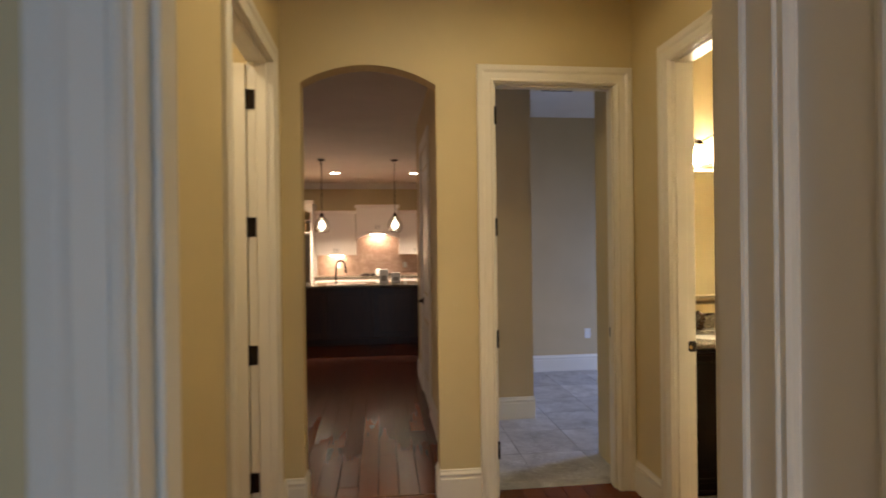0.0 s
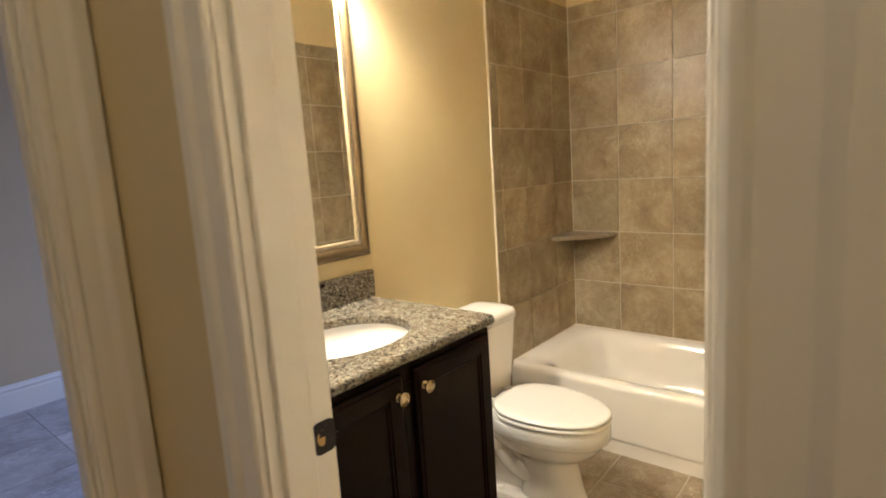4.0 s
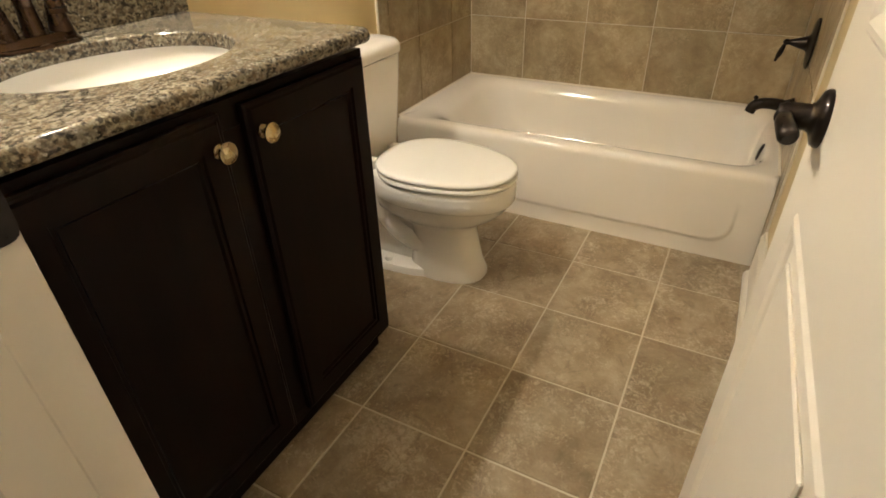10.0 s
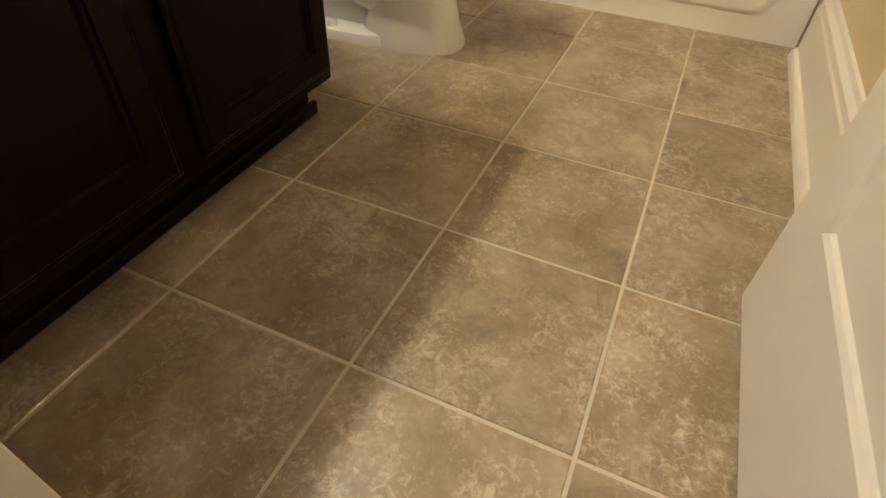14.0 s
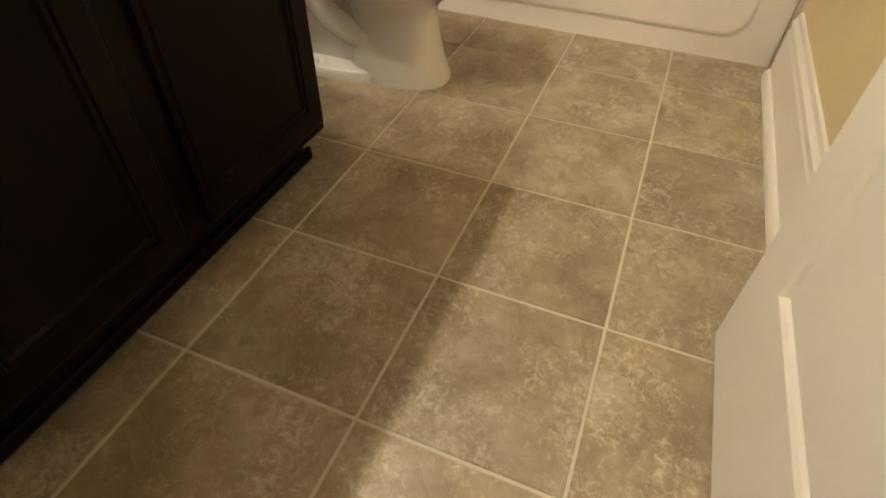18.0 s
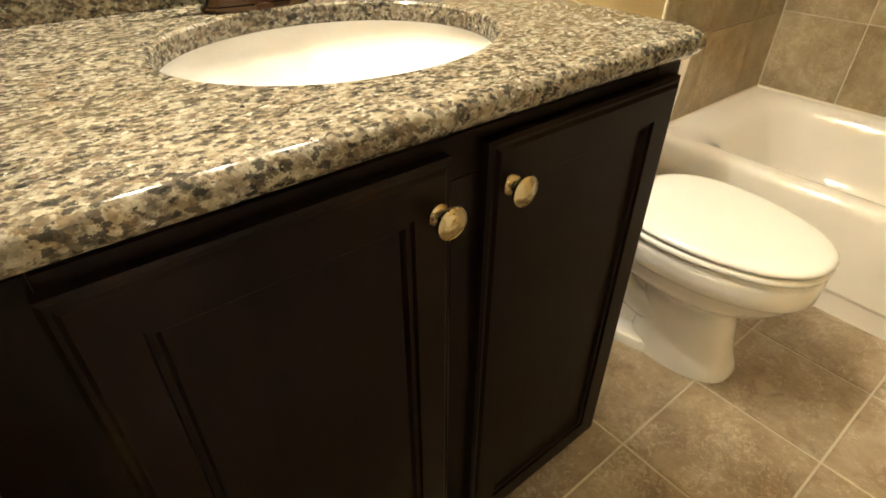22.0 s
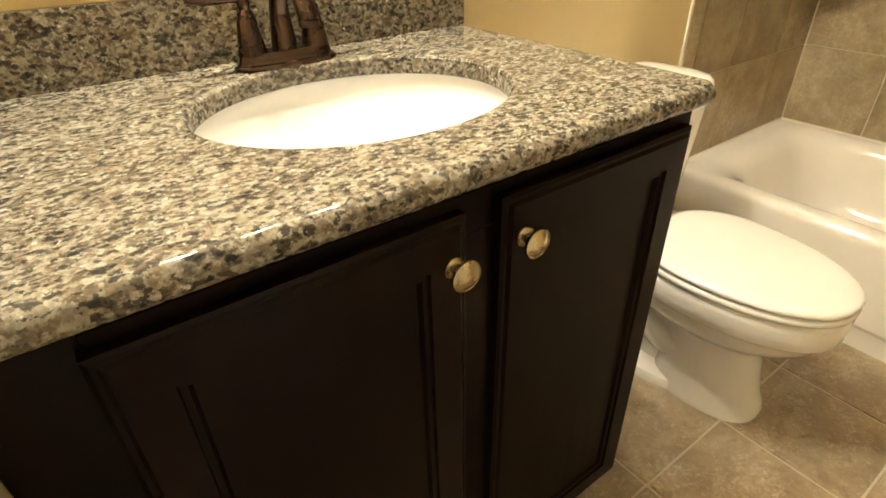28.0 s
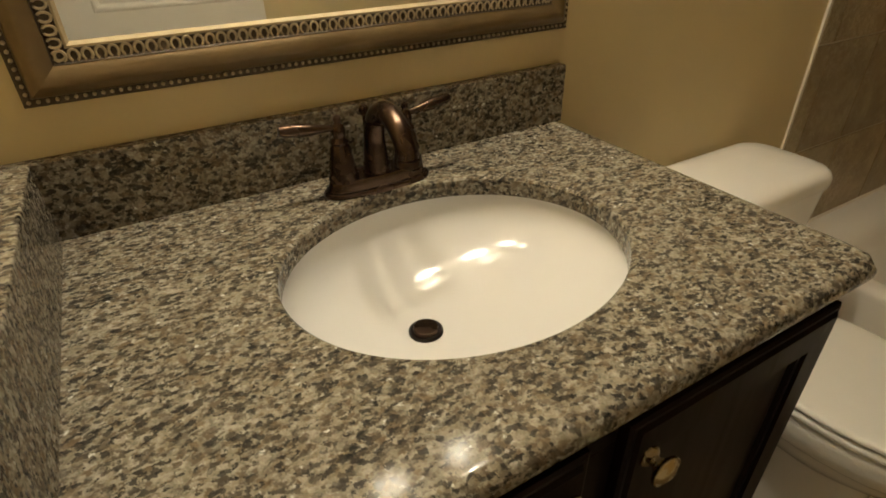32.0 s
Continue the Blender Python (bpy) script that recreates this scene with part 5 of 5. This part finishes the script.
part("handle", tube([(-5.10, 8.555, 0.6), (-5.07, 8.51, 0.6), (-4.43, 8.51, 0.6), (-4.40, 8.555, 0.6)], 0.014, 8), M_STEEL, fridge)
part("dispenser", box(-5.10, -4.88, 8.553, 8.561, 1.08, 1.42, 0.004, 1), M_BLACK, fridge, "black water dispenser")
base = thing("base_cabinets", "white kitchen base cabinets along the back wall", "cabinet")
part("body", box(-4.26, 0.2, 8.80, 9.395, 0.08, 0.89), M_CABWHITE, base)
part("toe_kick", box(-4.26, 0.2, 8.86, 9.395, -0.02, 0.08), M_CABWHITE, base)
cabinet_doors(base, -4.26, 0.2, 0.12, 0.86, 8.80, 9, False)
btop = thing("kitchen_counter", "dark granite kitchen counter", "countertop")
part("slab", box(-4.26, 0.2, 8.76, 9.395, 0.89, 0.93, 0.006, 1), M_GRANITE, btop)
cook = thing("cooktop", "black cooktop under the hood", "cooktop")
part("glass_top", box(-3.34, -2.58, 8.82, 9.30, 0.931, 0.945, 0.003, 1), M_BLACK, cook)
for k in range(4):
    part("burner_grate", box(-3.28 + 0.18 * k, -3.14 + 0.18 * k, 8.90, 9.22, 0.9455, 0.97, 0.004, 1), M_BLACK, cook)
for u in (-3.85, -2.4):
    o = thing("backsplash_outlet", "white outlet on the kitchen backsplash", "outlet")
    part("cover_plate", box(u, u + 0.075, 9.380, 9.3835, 1.08, 1.20, 0.001, 1), M_PLASTIC, o)
ch = thing("canister", "white jar on the kitchen counter", "jar")
part("jar", lathe([(0.05, 0), (0.055, 0.02), (0.055, 0.12), (0.04, 0.14), (0.02, 0.15)], (-2.95, 8.79, 0.931), None, 14), M_PORCELAIN, ch, "", True)

# pendants over the island
for k, x in enumerate((-3.815, -2.655)):
    p = thing("pendant_lamp", "glass globe pendant lamp hanging over the island, lit", "pendant lamp", "pendants over the island")
    part("canopy", lathe([(0.06, 0), (0.06, -0.015), (0.02, -0.03)], (x, 6.16, 2.93), None, 18), M_BLACK, p, "", True)
    part("rod", tube([(x, 6.16, 2.91), (x, 6.16, 2.05)], 0.006, 8), M_BLACK, p)
    part("holder", lathe([(0.012, 0.05), (0.03, 0.03), (0.035, 0)], (x, 6.16, 2.02), None, 14), M_BLACK, p, "", True)
    part("bulb", lathe([(0.012, 0.09), (0.02, 0.07), (0.045, 0.03), (0.05, 0.0), (0.04, -0.03), (0.015, -0.048)], (x, 6.16, 1.865), None, 16), M_BULB, p, "glowing bulb", True)
    part("globe", lathe([(0.04, 0.15), (0.09, 0.10), (0.12, 0.03), (0.12, -0.04), (0.09, -0.10), (0.085, -0.095), (0.114, -0.04), (0.114, 0.03), (0.086, 0.095), (0.036, 0.145)], (x, 6.16, 1.865), None, 22), M_GLASS, p, "clear glass globe", True)
# recessed ceiling lights
CANS = [(-4.76, 7.70, 2.93), (-3.72, 7.70, 2.93), (-2.24, 7.70, 2.93)]
for x, y, z in CANS + [(-2.40, -0.62, CEIL), (-1.05, -1.32, CEIL), (-4.10, -0.45, CEIL)]:
    c = thing("recessed_light", "round recessed ceiling light, lit", "ceiling light", "recessed lights")
    part("trim_ring", lathe([(0.105, 0), (0.105, -0.006), (0.092, -0.010), (0.088, -0.002)], (x, y, z), None, 24), M_TRIM, c, "", True)
    part("lens", lathe([(0.087, -0.003), (0.087, -0.006), (0.02, -0.007)], (x, y, z), None, 24), M_CAN, c)
for x in (-3.84, -2.96):
    c = thing("under_cabinet_light", "small lit strip under the wall cabinet", "lamp")
    part("strip_lens", box(x - 0.13, x + 0.13, 9.18, 9.24, 1.355 if x < -3 else 1.800, 1.365 if x < -3 else 1.810), M_UNDER, c)

# kitchen backsplash tiles and ceiling moulding
splash = structure(new("kitchen_backsplash"), "peach tiled kitchen backsplash", "backsplash")
part("tile_field", box(-4.26, 0.2, 9.384, 9.399, 0.93, 1.86), M_SPLASH, splash)
structure(part("trim_crown_kitchen", strip([(0, 0), (0.10, 0), (0.09, -0.03), (0.04, -0.08), (0.02, -0.11), (0, -0.12)], (-5.35, 9.4, 2.93), (2.6, 9.4, 2.93), (0, -1, 0)), M_CEIL), "white crown moulding", "trim")
structure(part("trim_ceiling_tray", box(-6.2, -4.35, 4.0, 5.2, 2.86, 2.929, 0.02, 2), M_CEIL), "shallow box trim on the great room ceiling", "trim")

# ---- lamps ----
lamp("lamp_hall", "AREA", (-2.40, -0.62, CEIL - 0.02), 6.0, (1.0, 0.83, 0.46), 0.12)
lamp("lamp_passage", "AREA", (-1.05, -1.32, CEIL - 0.02), 3.6, (1.0, 0.84, 0.44), 0.12)
for x, y, z in CANS:
    lamp("lamp_can", "SPOT", (x, y, z - 0.02), 430, (1.0, 0.80, 0.62), 0.06, None, 100)
lamp("lamp_closet", "AREA", (-4.10, -0.45, CEIL - 0.02), 7.5, (1.0, 0.81, 0.47), 0.12)
# added pinkish fill from the unseen west opening, to lift the kitchen ceiling
lamp("lamp_kitchen_fill", "AREA", (-8.95, 3.5, 1.3), 15, (0.86, 0.66, 0.66), 2.6, (0, 3.5, 1.3))
lamp("lamp_laundry_day", "AREA", (2.45, 2.32, 1.65), 60, (0.335, 0.475, 1.0), 1.0, (0.2, 1.9, 0.0)).data.spread = radians(125)
lamp("lamp_bedroom_day", "AREA", (-2.8, -5.95, 1.45), 25, (0.22, 0.52, 1.0), 2.0, (-2.8, 0, 1.4))

# ---- tiles and planks, last ----
G = 0.307


def tile_mesh(name, w, h, thick, material):
    bm = bmesh.new()
    b = 0.0016
    loft(bm, [[(0, 0, 0), (w, 0, 0), (w, h, 0), (0, h, 0)], [(0, 0, thick - b), (w, 0, thick - b), (w, h, thick - b), (0, h, thick - b)],
              [(b, b, thick), (w - b, b, thick), (w - b, h - b, thick), (b, h - b, thick)]])
    bmesh.ops.recalc_face_normals(bm, faces=bm.faces[:])
    me = bpy.data.meshes.new(name)
    bm.to_mesh(me)
    bm.free()
    me.materials.append(material)
    return me


MESHES = {}


def lay(parent, us, vs, m, material, thick, gap, name="tile", jitter=0.0):
    """Tiles between the joint lines us and vs of a plane posed by m; pieces of one size share a mesh."""
    for a, b in zip(us, us[1:]):
        for c, d in zip(vs, vs[1:]):
            w, h = b - a - gap, d - c - gap
            if w < 0.004 or h < 0.004:
                continue
            key = (round(w, 4), round(h, 4), thick, material.name)
            if key not in MESHES:
                MESHES[key] = tile_mesh(name, w, h, thick, material)
            o = new(name, MESHES[key])
            o.parent = parent
            o.matrix_basis = m @ pose(a + gap / 2, c + gap / 2, random.uniform(-jitter, jitter))


def lines(lo, hi, origin, step):
    k0 = math.ceil((lo - origin) / step + 1e-6)
    out = [lo]
    while origin + k0 * step < hi - 1e-6:
        out.append(origin + k0 * step)
        k0 += 1
    return out + [hi]


floor = bpy.data.objects["floor_bathroom"]
lay(floor, lines(-1.264, 0.56, 0.0, G), lines(BATH_S, BATH_N, 0.0, G), pose(0, 0, -0.0065), M_FLOORTILE, 0.0065, 0.0054, jitter=0.0003)
structure(part("trim_threshold", strip([(0, 0), (0.04, 0), (0.034, 0.006), (0.006, 0.006)], (-1.285, -0.50, 0.0), (-1.285, 0.10, 0.0), (1, 0, 0)), M_PLANK), "dark wood threshold strip", "trim")

surround = structure(new("tile_surround"), "stone-look ceramic tile surround above the tub", "wall tile")
rows_z = [z for z in lines(0.0, 2.262, 0.026, G)]
ZT = 0.0075
part("grout_bed", box(0.484, BATH_E, BATH_N - 0.004, BATH_N - 0.0005, 0, 2.26), M_GROUT_WALL, surround)
part("grout_bed", box(0.484, BATH_E, BATH_S + 0.0005, BATH_S + 0.004, 0, 2.26), M_GROUT_WALL, surround)
part("grout_bed", box(BATH_E - 0.004, BATH_E - 0.0005, BATH_S, BATH_N, 0.3, 2.26), M_GROUT_WALL, surround)
cols_x = [0.48, 0.550, 0.784, 1.097, 1.3165]
north = pose(0, BATH_N - 0.0005, 0, 90)
lay(surround, cols_x, rows_z, north, M_WALLTILE, ZT, 0.0045, jitter=0.0003)
south = pose(0, BATH_S + 0.0005, 0, 90, 0, 180)
lay(surround, [-c for c in reversed(cols_x)], rows_z, south, M_WALLTILE, ZT, 0.0045, jitter=0.0003)
east = pose(BATH_E - 0.0005, 0, 0, 90, 0, -90)
lay(surround, [-y for y in reversed(lines(BATH_S + 0.0085, BATH_N - 0.0085, 0.001, 0.302))], [z for z in rows_z if z > 0.3], east, M_WALLTILE, ZT, 0.0045, jitter=0.0003)
part("edge_caulk", box(0.472, 0.4815, BATH_N - 0.0075, BATH_N - 0.0005, 0, 2.262, 0.001, 1), M_CAULK, surround, "white caulk line at the tile edge")
part("edge_caulk", box(0.472, 0.4815, BATH_S + 0.0005, BATH_S + 0.0075, 0, 2.262, 0.001, 1), M_CAULK, surround, "white caulk line at the tile edge")
part("corner_caulk", box(1.3135, 1.3175, BATH_N - 0.0115, BATH_N - 0.0075, RIM, 2.26), M_GROUT_WALL, surround)

laundry = bpy.data.objects["floor_laundry"]
lay(laundry, lines(-2.33, 2.5, -1.9, 0.457), lines(0.66, 3.7, 0.75, 0.457), pose(0, 0, -0.0065), M_LAUNDRYTILE, 0.0065, 0.004)

hall = bpy.data.objects["floor_hall"]
kitchen = bpy.data.objects["floor_kitchen"]
W = 0.127


def planks(parent, x0, x1, y0, y1, z, length):
    k = 0
    x = x0
    while x < x1 - 0.01:
        w = min(W, x1 - x)
        y = y0 - (0.37 * k * length) % length
        while y < y1 - 0.01:
            a, b = max(y, y0), min(y + length, y1)
            if b - a > 0.05:
                key = (round(w, 3), round(b - a, 3), "plank")
                if key not in MESHES:
                    MESHES[key] = tile_mesh("plank", w - 0.0015, b - a - 0.0015, 0.02, M_PLANK)
                o = new("plank", MESHES[key])
                o.parent = parent
                o.matrix_basis = pose(x, a, z - 0.02 + random.uniform(-0.0003, 0.0001))
            y += length
        x += W
        k += 1


planks(hall, -3.56, -1.285, HALL_S, 0.655, 0.0, 1.5)
planks(hall, -1.274, NOOK_E, HALL_S, NOOK_N, 0.0, 1.5)
planks(kitchen, -5.2, -2.45, 0.67, 5.9, 0.0, 1.9)
